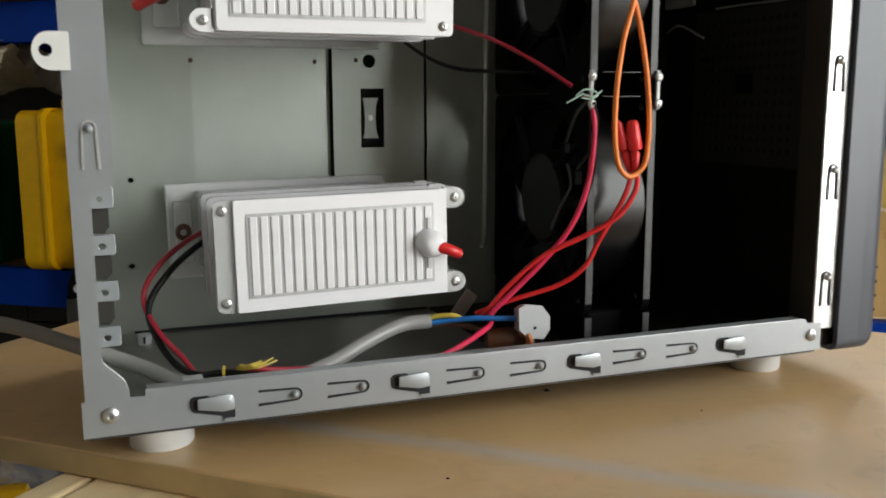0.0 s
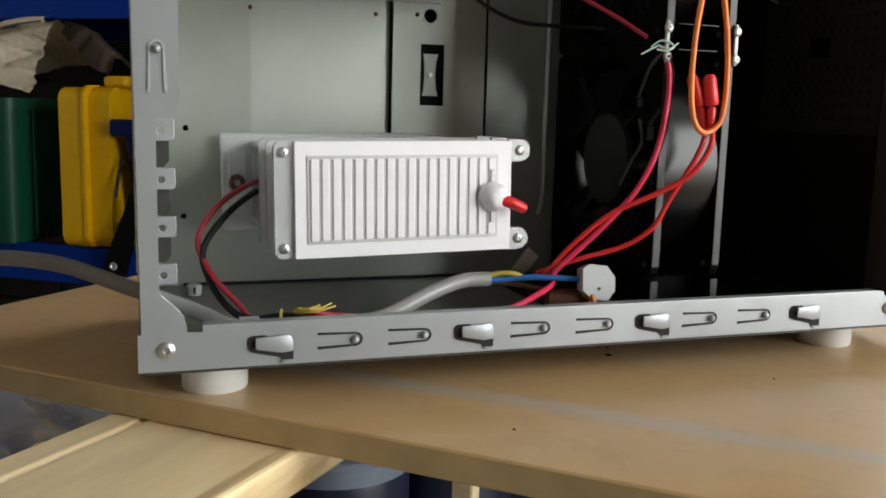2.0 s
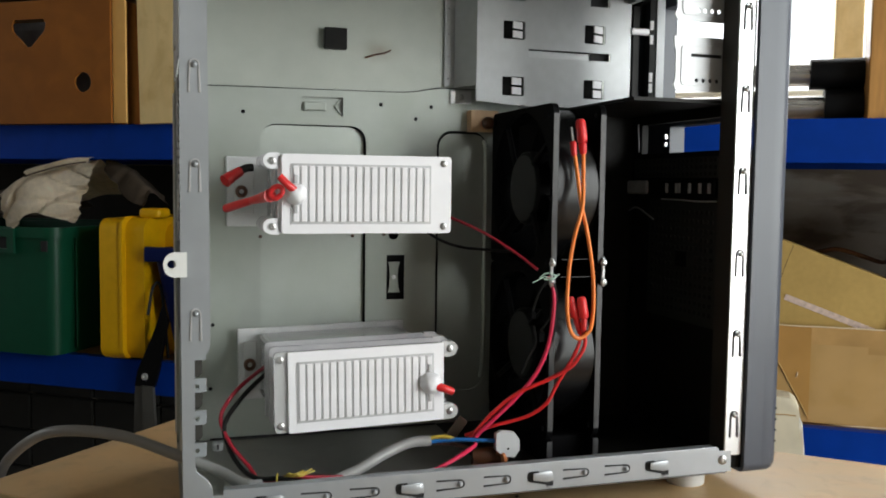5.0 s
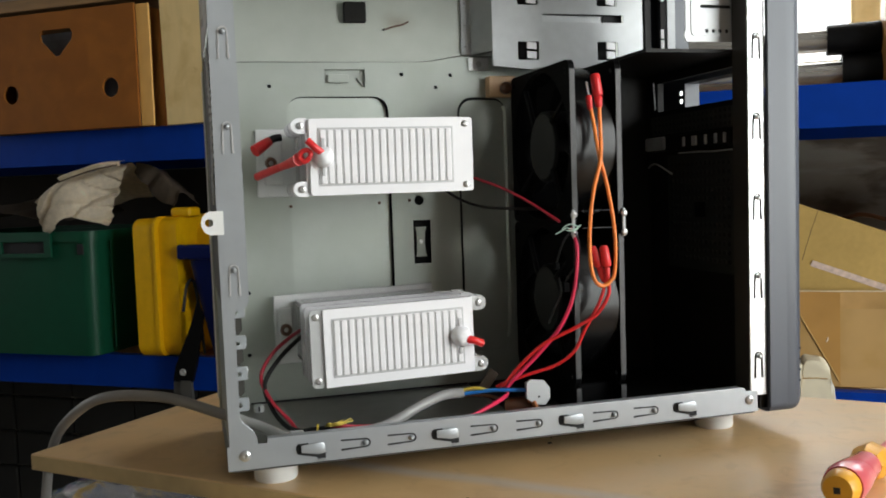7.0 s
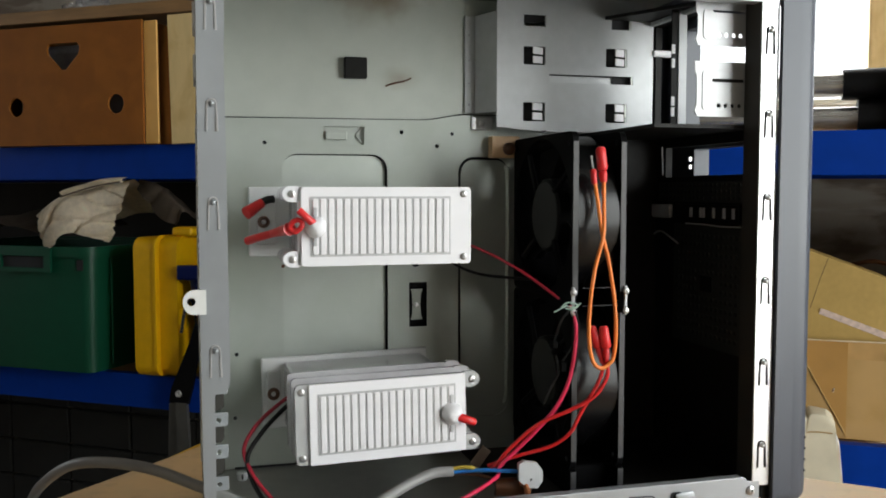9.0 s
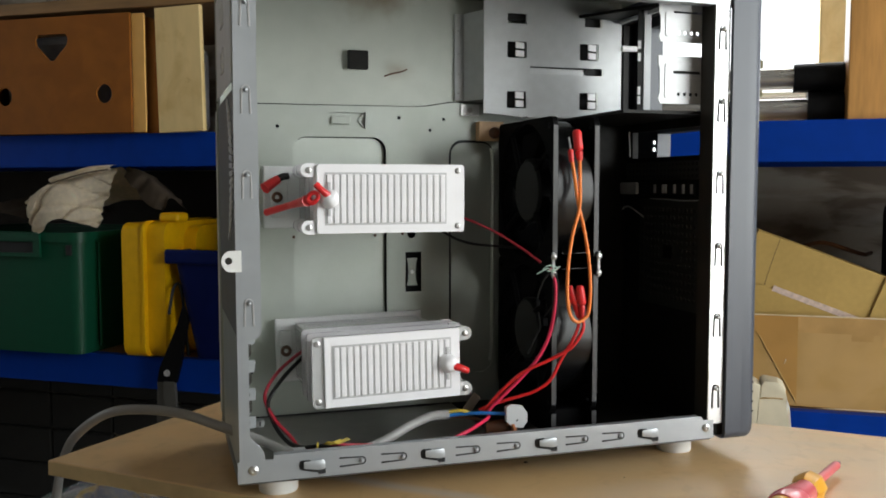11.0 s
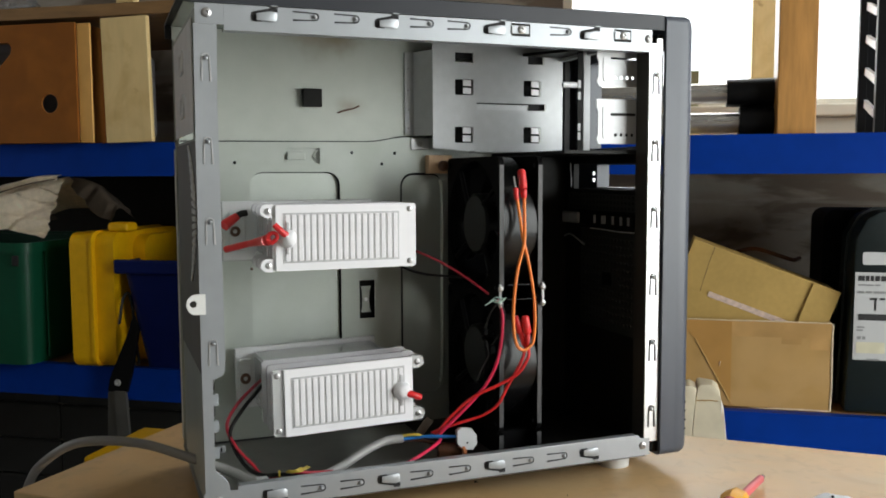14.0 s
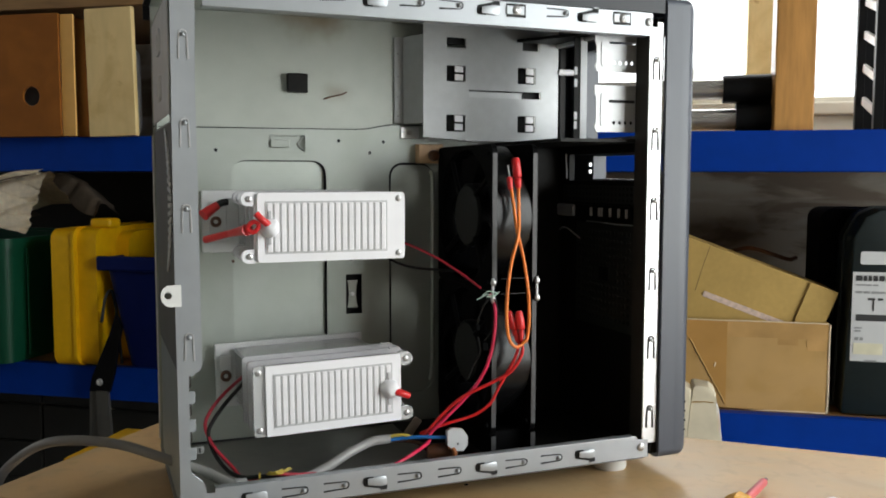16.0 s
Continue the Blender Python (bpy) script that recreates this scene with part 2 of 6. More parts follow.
def mottled(m, colour, scale, amount, low=0.42, high=0.62, stretch=(1, 1, 1)):
    """Worn patches of a second tone with soft uneven edges."""
    t = m.node_tree
    b = t.nodes["Principled BSDF"]
    N, L = t.nodes.new, t.links.new
    co, nz, mr, mix = N("ShaderNodeTexCoord"), N("ShaderNodeTexNoise"), N("ShaderNodeMapRange"), N("ShaderNodeMix")
    nz.inputs["Scale"].default_value, nz.inputs["Detail"].default_value, nz.inputs["Distortion"].default_value = scale, 6, 0.8
    mp = N("ShaderNodeMapping")
    mp.inputs["Scale"].default_value = stretch
    L(co.outputs["Object"], mp.inputs[0])
    L(mp.outputs[0], nz.inputs["Vector"])
    mr.inputs["From Min"].default_value, mr.inputs["From Max"].default_value, mr.inputs["To Max"].default_value = low, high, amount
    mr.interpolation_type = 'SMOOTHSTEP'
    L(nz.outputs[0], mr.inputs["Value"])
    mix.data_type = 'RGBA'
    L(mr.outputs[0], mix.inputs["Factor"])
    L(b.inputs["Base Color"].links[0].from_socket, mix.inputs["A"])
    mix.inputs["B"].default_value = (*colour, 1)
    L(mix.outputs["Result"], b.inputs["Base Color"])


mottled(BOARD, (0.57, 0.43, 0.26), 7.0, 0.5)
mottled(BOARD, (0.42, 0.27, 0.13), 55.0, 0.25, 0.52, 0.70)
mottled(BOARD, (0.50, 0.27, 0.09), 16.0, 0.35, 0.52, 0.72)
mottled(PINE, (0.52, 0.32, 0.11), 7.0, 0.4, 0.58, 0.75)
mottled(PINEJ, (0.40, 0.22, 0.06), 5.0, 0.75, 0.60, 0.72, (7, 1, 7))
mottled(PINEJ, (0.86, 0.62, 0.30), 3.0, 0.6, 0.46, 0.62, (3, 0.8, 3))
mottled(PINEV, (0.36, 0.20, 0.06), 21.0, 0.75, 0.62, 0.74)
mottled(PINEV, (0.50, 0.33, 0.12), 9.0, 0.6, 0.50, 0.66)
mottled(STEEL, (0.36, 0.39, 0.34), 13.0, 0.5)
mottled(KRAFT, (0.48, 0.30, 0.125), 9.0, 0.5)
mottled(CARTON, (0.20, 0.065, 0.01), 11.0, 0.5)
mottled(PLASTER, (0.13, 0.095, 0.07), 7.0, 0.85, 0.45, 0.58, (0.6, 0.6, 1.6))
mottled(PLASTER, (0.42, 0.405, 0.37), 10.0, 0.36, 0.52, 0.66, (0.4, 0.4, 2.2))


def painted_glare(m, centre, half, colour, amount, start):
    """A long pale streak of reflected light painted along the board, broken up by noise."""
    t = m.node_tree
    b = t.nodes["Principled BSDF"]
    N, L = t.nodes.new, t.links.new
    co, sep, nz = N("ShaderNodeTexCoord"), N("ShaderNodeSeparateXYZ"), N("ShaderNodeTexNoise")
    nz.inputs["Scale"].default_value = 9
    L(co.outputs["Object"], sep.inputs[0])
    L(co.outputs["Object"], nz.inputs["Vector"])
    off, away, wave, width = N("ShaderNodeMath"), N("ShaderNodeMath"), N("ShaderNodeMath"), N("ShaderNodeMapRange")
    off.operation, away.operation, wave.operation = 'SUBTRACT', 'ABSOLUTE', 'MULTIPLY_ADD'
    wave.inputs[1].default_value, wave.inputs[2].default_value = 0.012, -0.006
    L(nz.outputs[0], wave.inputs[0])
    add = N("ShaderNodeMath")
    L(sep.outputs["Y"], add.inputs[0])
    L(wave.outputs[0], add.inputs[1])
    L(add.outputs[0], off.inputs[0])
    off.inputs[1].default_value = centre
    L(off.outputs[0], away.inputs[0])
    L(away.outputs[0], width.inputs["Value"])
    width.interpolation_type = 'SMOOTHSTEP'
    width.inputs["From Min"].default_value, width.inputs["From Max"].default_value = half, 0.0
    width.inputs["To Max"].default_value = amount
    mix = N("ShaderNodeMix")
    mix.data_type = 'RGBA'
    reach, both = N("ShaderNodeMapRange"), N("ShaderNodeMath")
    reach.inputs["From Min"].default_value, reach.inputs["From Max"].default_value = start, start + 0.06
    L(sep.outputs["X"], reach.inputs["Value"])
    both.operation = 'MULTIPLY'
    L(width.outputs[0], both.inputs[0])
    L(reach.outputs[0], both.inputs[1])
    L(both.outputs[0], mix.inputs["Factor"])
    L(b.inputs["Base Color"].links[0].from_socket, mix.inputs["A"])
    mix.inputs["B"].default_value = (*colour, 1)
    L(mix.outputs["Result"], b.inputs["Base Color"])


# bluish-white glare put into the board's colour
painted_glare(BOARD, -0.108, 0.012, (0.50, 0.50, 0.53), 0.5, -0.33)


# ---- building blocks ----
BASE = {}


def thing(name, base, label, category, frame_m=None, group="", kind=""):
    """An empty at the base of a thing; its parts are given in the coordinates of frame_m."""
    ob = new(name)
    ob.empty_display_size = 0.02
    ob.matrix_world = (frame_m or Matrix()) @ Matrix.Translation(base)
    BASE[ob.name] = Vector(base)
    return tagged(ob, label, category, group, kind)


def mesh_of(name, bm, material, smooth=None):
    me = bpy.data.meshes.new(name)
    bmesh.ops.recalc_face_normals(bm, faces=bm.faces[:])
    bm.to_mesh(me)
    bm.free()
    me.materials.append(material)
    if smooth is not None:
        for p in me.polygons:
            p.use_smooth = True
        me.set_sharp_from_angle(angle=radians(smooth))
    return me


def part(name, bm, material, parent, label="", smooth=None):
    base = BASE[parent.name]
    bm.transform(Matrix.Translation(-base))
    ob = new(name, mesh_of(name, bm, material, smooth))
    ob.parent = parent
    BASE[ob.name] = base
    return tagged(ob, label)


def again(name, me, parent, place, rot=(0, 0, 0), label=""):
    """Another object on a mesh that is made already, at a place given like a part's."""
    ob = new(name, me)
    ob.parent = parent
    ob.matrix_basis = Matrix.Translation(Vector(place) - BASE[parent.name]) @ pose(0, 0, 0, *rot)
    BASE[ob.name] = BASE[parent.name]
    return tagged(ob, label)


def single(name, bm, material, label, category, frame_m=None, kind="", smooth=None, group=""):
    """A thing or a piece of the setting that is one mesh."""
    ob = new(name, mesh_of(name, bm, material, smooth))
    ob.matrix_world = frame_m or Matrix()
    BASE[ob.name] = Vector((0, 0, 0))
    return tagged(ob, label, category, group, kind)


def box(bm, x0, x1, y0, y1, z0, z1, bevel=0.0, seg=2, m=None):
    mm = Matrix.Translation(((x0 + x1) / 2, (y0 + y1) / 2, (z0 + z1) / 2)) @ Matrix.Diagonal((abs(x1 - x0), abs(y1 - y0), abs(z1 - z0), 1))
    r = bmesh.ops.create_cube(bm, size=1, matrix=mm)
    vs = r["verts"]
    if bevel:
        es = list({e for v in vs for e in v.link_edges})
        got = bmesh.ops.bevel(bm, geom=es, offset=bevel, segments=seg, profile=0.5, affect='EDGES')
        vs = [v for v in got["verts"]]
    if m is not None:
        bmesh.ops.transform(bm, matrix=m, verts=list({v for v in vs if v.is_valid}))
    return bm


def bx(*a, **k):
    return box(bmesh.new(), *a, **k)


AX = {"xz": (0, 2, 1), "xy": (0, 1, 2), "yz": (1, 2, 0)}


def put3(a, b, c, axes):
    v = [0, 0, 0]
    i, j, k = AX[axes]
    v[i], v[j], v[k] = a, b, c
    return v


def prism(bm, pts, c0, c1, axes="xz"):
    n = len(pts)
    lo = [bm.verts.new(put3(a, b, c0, axes)) for a, b in pts]
    hi = [bm.verts.new(put3(a, b, c1, axes)) for a, b in pts]
    bm.faces.new(lo)
    bm.faces.new(hi[::-1])
    for i in range(n):
        bm.faces.new((lo[i], lo[(i + 1) % n], hi[(i + 1) % n], hi[i]))
    return bm


def holed(outer, holes, c0, c1, axes="xz"):
    """A sheet with its outline and any number of openings through it."""
    bm = bmesh.new()
    edges = []
    for loop in [outer, *holes]:
        vs = [bm.verts.new(put3(a, b, c0, axes)) for a, b in loop]
        edges += [bm.edges.new((vs[i], vs[(i + 1) % len(vs)])) for i in range(len(vs))]
    bmesh.ops.triangle_fill(bm, use_beauty=True, use_dissolve=False, edges=edges)
    got = bmesh.ops.extrude_face_region(bm, geom=bm.faces[:])
    shift = put3(0, 0, c1 - c0, axes)
    bmesh.ops.translate(bm, vec=shift, verts=[v for v in got["geom"] if isinstance(v, bmesh.types.BMVert)])
    return bm


def rect(a0, a1, b0, b1):
    return [(a0, b0), (a1, b0), (a1, b1), (a0, b1)]


def rrect(a0, a1, b0, b1, r, seg=5):
    out = []
    for ca, cb, start in ((a1 - r, b1 - r, 0), (a0 + r, b1 - r, 90), (a0 + r, b0 + r, 180), (a1 - r, b0 + r, 270)):
        for k in range(seg + 1):
            w = radians(start + 90 * k / seg)
            out.append((ca + r * math.cos(w), cb + r * math.sin(w)))
    return out


def disc(a, b, r, n=12):
    return [(a + r * math.cos(2 * math.pi * k / n), b + r * math.sin(2 * math.pi * k / n)) for k in range(n)]


def spline(pts, steps=8):
    p = [Vector(q) for q in pts]
    p = [2 * p[0] - p[1], *p, 2 * p[-1] - p[-2]]
    out = []
    for i in range(1, len(p) - 2):
        a, b, c, d = p[i - 1:i + 3]
        for k in range(steps):
            t = k / steps
            out.append(0.5 * (2 * b + (c - a) * t + (2 * a - 5 * b + 4 * c - d) * t * t + (3 * b - a - 3 * c + d) * t ** 3))
    return out + [p[-2]]


def tube(bm, pts, r, seg=8, steps=8, r_end=None):
    line = spline(pts, steps) if len(pts) > 2 else [Vector(q) for q in pts]
    side, rings = None, []
    for i, p in enumerate(line):
        t = (line[min(i + 1, len(line) - 1)] - line[max(i - 1, 0)]).normalized()
        if side is None:
            side = t.orthogonal().normalized()
        side = (side - t * side.dot(t)).normalized()
        up = t.cross(side)
        rad = r if r_end is None else r + (r_end - r) * i / (len(line) - 1)
        rings.append([bm.verts.new(p + rad * (math.cos(2 * math.pi * k / seg) * side + math.sin(2 * math.pi * k / seg) * up)) for k in range(seg)])
    for a, b in zip(rings, rings[1:]):
        for k in range(seg):
            bm.faces.new((a[k], a[(k + 1) % seg], b[(k + 1) % seg], b[k]))
    bm.faces.new(rings[0][::-1])
    bm.faces.new(rings[-1])
    return bm


def tb(*a, **k):
    return tube(bmesh.new(), *a, **k)


def lathe(bm, profile, centre, axis, seg=20):
    """Rings of (along, radius) round an axis; closed where a radius is 0."""
    a = Vector(axis).normalized()
    s = a.orthogonal().normalized()
    u = a.cross(s)
    rings = []
    for h, r in profile:
        c = Vector(centre) + a * h
        rings.append([bm.verts.new(c + r * (math.cos(2 * math.pi * k / seg) * s + math.sin(2 * math.pi * k / seg) * u)) for k in range(seg)] if r > 1e-6 else [bm.verts.new(c)])
    for p, q in zip(rings, rings[1:]):
        for k in range(seg):
            n = (k + 1) % seg
            if len(p) == 1 and len(q) > 1:
                bm.faces.new((p[0], q[n], q[k]))
            elif len(q) == 1 and len(p) > 1:
                bm.faces.new((p[k], p[n], q[0]))
            elif len(p) > 1:
                bm.faces.new((p[k], p[n], q[n], q[k]))
    return bm


def lt(*a, **k):
    return lathe(bmesh.new(), *a, **k)


def crumple(bm, amount, scale, seed=0.0):
    for v in bm.verts:
        n = noise.noise_vector(v.co * scale + Vector((seed, seed * 2, -seed)))
        v.co += n * amount
    return bm


def rolled(bm, w=0.0005):
    """Soft rolled edges on a sheet metal piece."""
    bmesh.ops.remove_doubles(bm, verts=bm.verts[:], dist=1e-6)
    bmesh.ops.bevel(bm, geom=bm.edges[:], offset=w, segments=2, profile=0.5, affect='EDGES', clamp_overlap=True)
    return bm


def screw_mesh(name, r, axis=(0, -1, 0), material=CHROME):
    bm = lt([(0, 0), (0, r), (r * 0.22, r * 0.97), (r * 0.34, r * 0.80), (r * 0.46, r * 0.50), (r * 0.48, r * 0.36), (r * 0.16, r * 0.28), (r * 0.16, 0)], (0, 0, 0), axis, 14)
    return mesh_of(name, bm, material, 40)


SCREW_S, SCREW_M = screw_mesh("screw_small", 0.0024), screw_mesh("screw_medium", 0.0034)


# ---- the room ----
GLOW = bpy.data.materials.new("overcast_sky")
GLOW.use_nodes = True
GLOW.node_tree.nodes["Principled BSDF"].inputs["Base Color"].default_value = (0, 0, 0, 1)
GLOW.node_tree.nodes["Principled BSDF"].inputs["Emission Color"].default_value = (0.95, 0.98, 1.0, 1)
GLOW.node_tree.nodes["Principled BSDF"].inputs["Emission Strength"].default_value = 2.2
single("backdrop", bx(-3.0, 7.0, 2.60, 2.62, -1.0, 4.5), GLOW, "plain bright overcast sky outside the window", "sky", ROOM, "structure")
S0, S1, D0, D1, ZF, ZC = -1.9, 2.95, -3.2, 0.62, -0.87, 1.65


def piece(name, bm, material, label, category):
    return single(name, bm, material, label, category, ROOM, "structure")


piece("floor", bx(S0 - 0.2, S1 + 0.2, D0 - 0.2, D1 + 0.2, ZF - 0.1, ZF), CONCRETE, "worn grey concrete workshop floor", "floor")
piece("ceiling", bx(S0 - 0.2, S1 + 0.2, D0 - 0.2, D1 + 0.2, ZC, ZC + 0.1), CEIL, "plain unseen workshop ceiling that bounces light down", "ceiling")
wall_back = piece("wall_back", holed(rect(S0, S1, ZF, ZC), [rect(0.78, 2.25, 0.40, 1.30)], D1 - 0.12, D1 - 0.02), PLASTER, "grey stained plaster wall behind the shelves with a window", "wall")
piece("wall_front", bx(S0, S1, D0 - 0.12, D0, ZF, ZC), PLASTER, "grey plaster wall", "wall")
piece("wall_left", holed(rect(D0, D1, ZF, ZC), [rect(-1.25, -0.19, 0.20, 1.04)], S0 - 0.12, S0, "yz"), PLASTER, "grey plaster side wall, opening added for fill light", "wall")
piece("wall_right", holed(rect(D0, D1, ZF, ZC), [rect(-2.04, -0.42, -0.34, 1.35)], S1, S1 + 0.12, "yz"), PLASTER, "grey plaster side wall with a wide door opening", "wall")

window_1 = thing("window_1", (1.5, 0.52, 0.40), "bright window with pale wooden frame and mullion", "window", ROOM, kind="structure")
part("window_sill", bx(0.76, 2.27, 0.44, 0.55, 0.375, 0.40, bevel=0.004), CREAMWALL, window_1, "cream painted sill")
part("mullion", bx(1.186, 1.240, 0.50, 0.56, 0.40, 1.30, bevel=0.004), PINEV, window_1, "pale wooden mullion")
part("window_frame", holed(rect(0.78, 2.25, 0.40, 1.30), [rect(0.80, 2.23, 0.415, 1.28)], 0.51, 0.56), CREAMWALL, window_1)
piece("trim", bx(0.62, 2.6, 0.492, 0.4985, 0.325, 0.374), CREAMWALL, "cream painted strip of wall under the window", "trim")

blk = thing("block_wall", (-0.6, 0.49, ZF), "dark grey concrete block courses under the shelves", "wall", ROOM, kind="structure")
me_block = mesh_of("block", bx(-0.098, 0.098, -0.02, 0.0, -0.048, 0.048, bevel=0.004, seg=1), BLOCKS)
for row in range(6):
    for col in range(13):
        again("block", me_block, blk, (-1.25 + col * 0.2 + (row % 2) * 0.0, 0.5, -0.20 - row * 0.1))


# ---- shelving ----
def shelf_unit(s0, s1, levels, label, dark_back=False):
    """Bolted shelving: beams on uprights, boards on the beams."""
    unit = thing("shelving_unit", ((s0 + s1) / 2, 0.2, ZF), label, "shelving", ROOM, group="shelving units")
    for s in (s0, s1 - 0.035):
        for d in (0.004, 0.44):
            bm = prism(bmesh.new(), [(s, d), (s + 0.035, d), (s + 0.035, d + 0.003), (s + 0.003, d + 0.003), (s + 0.003, d + 0.035), (s, d + 0.035)], ZF, 1.3, "xy")
            part("upright", bm, SHELFBLUE, unit)
    for z, deep in levels:
        for d in (0.0, 0.478):
            bm = prism(bmesh.new(), [(d, z - deep), (d + 0.0025, z - deep), (d + 0.0025, z - 0.012), (d + 0.02, z - 0.012), (d + 0.02, z), (d, z)], s0 + 0.001, s1 - 0.001, "yz")
            part("beam", bm, SHELFBLUE, unit, "blue painted steel beam")
        part("shelf_board", bx(s0 + 0.04, s1 - 0.04, 0.021, 0.476, z - 0.012, z - 0.002), DECKW, unit, "brown fibreboard shelf")
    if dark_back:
        # dark backing added where the shelf's depth goes dark
        part("back_panel", bx(s0 + 0.04, s1 - 0.04, 0.470, 0.4755, -0.12, 0.255), DARKBOARD, unit, "dark board added behind the shelf")
        # unseen board, added to keep the door light off the shelf's right part
        part("side_panel", prism(bmesh.new(), [(-0.185, -0.12), (0.476, -0.12), (0.476, 0.560), (0.020, 0.560), (0.020, 0.245), (-0.185, 0.245)], s1 + 0.0015, s1 + 0.0065, "yz"), DARKBOARD, unit, "unseen dark board added to shade the shelf")
    return unit


shelf_unit(-1.50, 0.42, [(0.322, 0.065), (-0.122, 0.065)], "blue steel shelving unit loaded with boxes and bins", True)
shelf_unit(0.43, 1.95, [(0.322, 0.065), (-0.142, 0.065)], "blue steel shelving unit with cardboard boxes and cases")
single("plank", bx(-1.5, 0.40, -0.02, 0.44, 0.5615, 0.585, bevel=0.002), DECKW, "brown rough plank lying across the upright boards", "plank", ROOM)

# ---- the table ----
TABLE = pose(-0.1335, 0.1562, 0, 0, 0, -42.28)    # corner of the board; along its front edge, towards its far edge
WT = 0.350
table = thing("table_board", (0.5, 0.17, TZ - 0.012), "pale brown chipboard table top with worn square edges", "table", TABLE)
part("top", bx(0, 1.45, 0, WT, TZ - 0.012, TZ, bevel=0.0006, seg=1), BOARD, table)
part("front_edge", bx(0.001, 1.449, -0.0006, -0.00005, TZ - 0.0112, TZ - 0.0008), BOARDEDGE, table, "raw brown board edge")
part("side_edge", bx(-0.0006, -0.00005, 0.001, WT - 0.001, TZ - 0.0112, TZ - 0.0008), BOARDEDGE, table, "raw brown board edge")

bench = thing("work_bench", (0.5, 0.1, ZF), "folding work bench with pine jaws under the board", "work bench", TABLE)
BZ = TZ - 0.012
part("jaw", bx(0.1845, 0.2603, -0.42, 0.36, BZ - 0.018, BZ - 0.0003, bevel=0.002), PINEJ, bench, "light pine bench jaw")
part("batten", bx(0.1660, 0.1826, -0.42, 0.36, BZ - 0.018, BZ - 0.0003, bevel=0.002), PINEJ, bench, "narrow light pine batten")
part("jaw", bx(0.80, 0.89, -0.10, 0.36, BZ - 0.018, BZ - 0.0003, bevel=0.002), PINEJ, bench, "light pine bench jaw")
for s, d, w in ((0.220, -0.38, 0.02), (0.2050, 0.3200, 0.0086), (0.85, 0.0, 0.02), (0.85, 0.30, 0.02)):
    part("leg", bx(s - w, s + w, d - w, d + w, ZF, BZ - 0.0183, bevel=0.002), PINEJ, bench)
part("crossbar", bx(0.26, 0.83, 0.315, 0.345, -0.62, -0.58, bevel=0.003), PINE, bench, "pale pine cross bar")

# specks on the board
for x, y, r in ((0.2250, 0.0370, 0.0018), (0.2310, 0.0490, 0.0009), (0.1370, -0.0490, 0.0009), (0.2810, -0.0180, 0.0007)):
    single("crumb", crumple(lt([(0, 0), (0.0, r), (r * 0.4, r * 0.7), (r * 0.5, 0)], (x, y, TZ), (0, 0, 1), 8), r * 0.5, 900), SLIT, "tiny dark crumb lying on the board", "crumb")


# ---- the computer case ----
case = thing("computer_case", (0.19, 0.09, TZ), "open grey steel computer tower case with a charcoal front", "computer case")
FL, BACK, UP = 0.0225, 0.165, 0.170   # floor, tray, upper wall

part("floor_pan", bx(0.002, 0.372, 0.002, 0.176, FL - 0.0015, FL), FLOOR_STEEL, case, "reflective galvanised floor")
part("roof_pan", bx(0.002, 0.372, 0.004, 0.176, 0.3860, 0.3868), STEEL, case)
# shadow-black sheet under the floor pan, in place of shade
part("floor_lip", bx(0.0022, 0.3700, 0.0040, 0.1765, FL - 0.0030, FL - 0.0018), SLIT, case, "black sheet for the shade underneath")
part("top_cover", prism(bmesh.new(), [(-0.0015, 0.3767), (0.0020, 0.3767), (0.0020, 0.3872), (0.1775, 0.3872), (0.1775, 0.3760), (0.1800, 0.3760), (0.1800, 0.3880), (0.1785, 0.3890), (0.0, 0.3890), (-0.0015, 0.3880)], -0.003, 0.3770, "yz"), TOPBLACK, case, "dark painted top cover")
part("far_side_panel", bx(0.003, 0.377, 0.1775, 0.1795, 0.020, 0.3765), TOPBLACK, case, "dark painted side panel")
part("upper_wall", prism(bmesh.new(), [(0.002, 0.2899), (0.172, 0.2906), (0.183, 0.2914), (0.196, 0.2938), (0.206, 0.2956), (0.372, 0.2956), (0.372, 0.3858), (0.002, 0.3858)], UP, UP + 0.0012), STAIN, case, "bare steel wall with a brown scorch stain")

# motherboard tray with its recesses, holes and pressed windows
outline = [(0.002, FL), (0.371, FL), (0.371, 0.2942), (0.206, 0.2942), (0.196, 0.2928), (0.183, 0.2904), (0.172, 0.2896), (0.002, 0.2886)]
archA, archB = rrect(0.0639, 0.1454, 0.040, 0.2624, 0.012), rrect(0.2030, 0.2455, 0.050, 0.2612, 0.0125)
win1, win2 = rect(0.0946, 0.1271, 0.2700, 0.2838), rect(0.1625, 0.1772, 0.1262, 0.1618)
pin = [disc(x, z, 0.0016, 8) for x, z in ((0.0514, 0.2707), (0.1569, 0.2798), (0.1854, 0.2695), (0.1980, 0.2794), (0.0267, 0.0617), (0.0285, 0.1105))]
pin.append(disc(0.1680, 0.1780, 0.0040, 16))
motherboard_tray = part("motherboard_tray", holed(outline, [archA, archB, win1, win2, *pin], BACK, BACK + 0.0012), STEEL, case, "grey galvanised tray with pressed recesses")
for loop in (rrect(0.0636, 0.1444, 0.040, 0.2615, 0.0115), rrect(0.2051, 0.2462, 0.050, 0.2590, 0.0110)):
    rc = prism(bmesh.new(), loop, BACK + 0.0014, BACK + 0.0024)
    for v in rc.verts:
        v.co.y += 0.05 * (v.co.x - loop[6][0])
    part("recess", rc, STEEL, motherboard_tray)
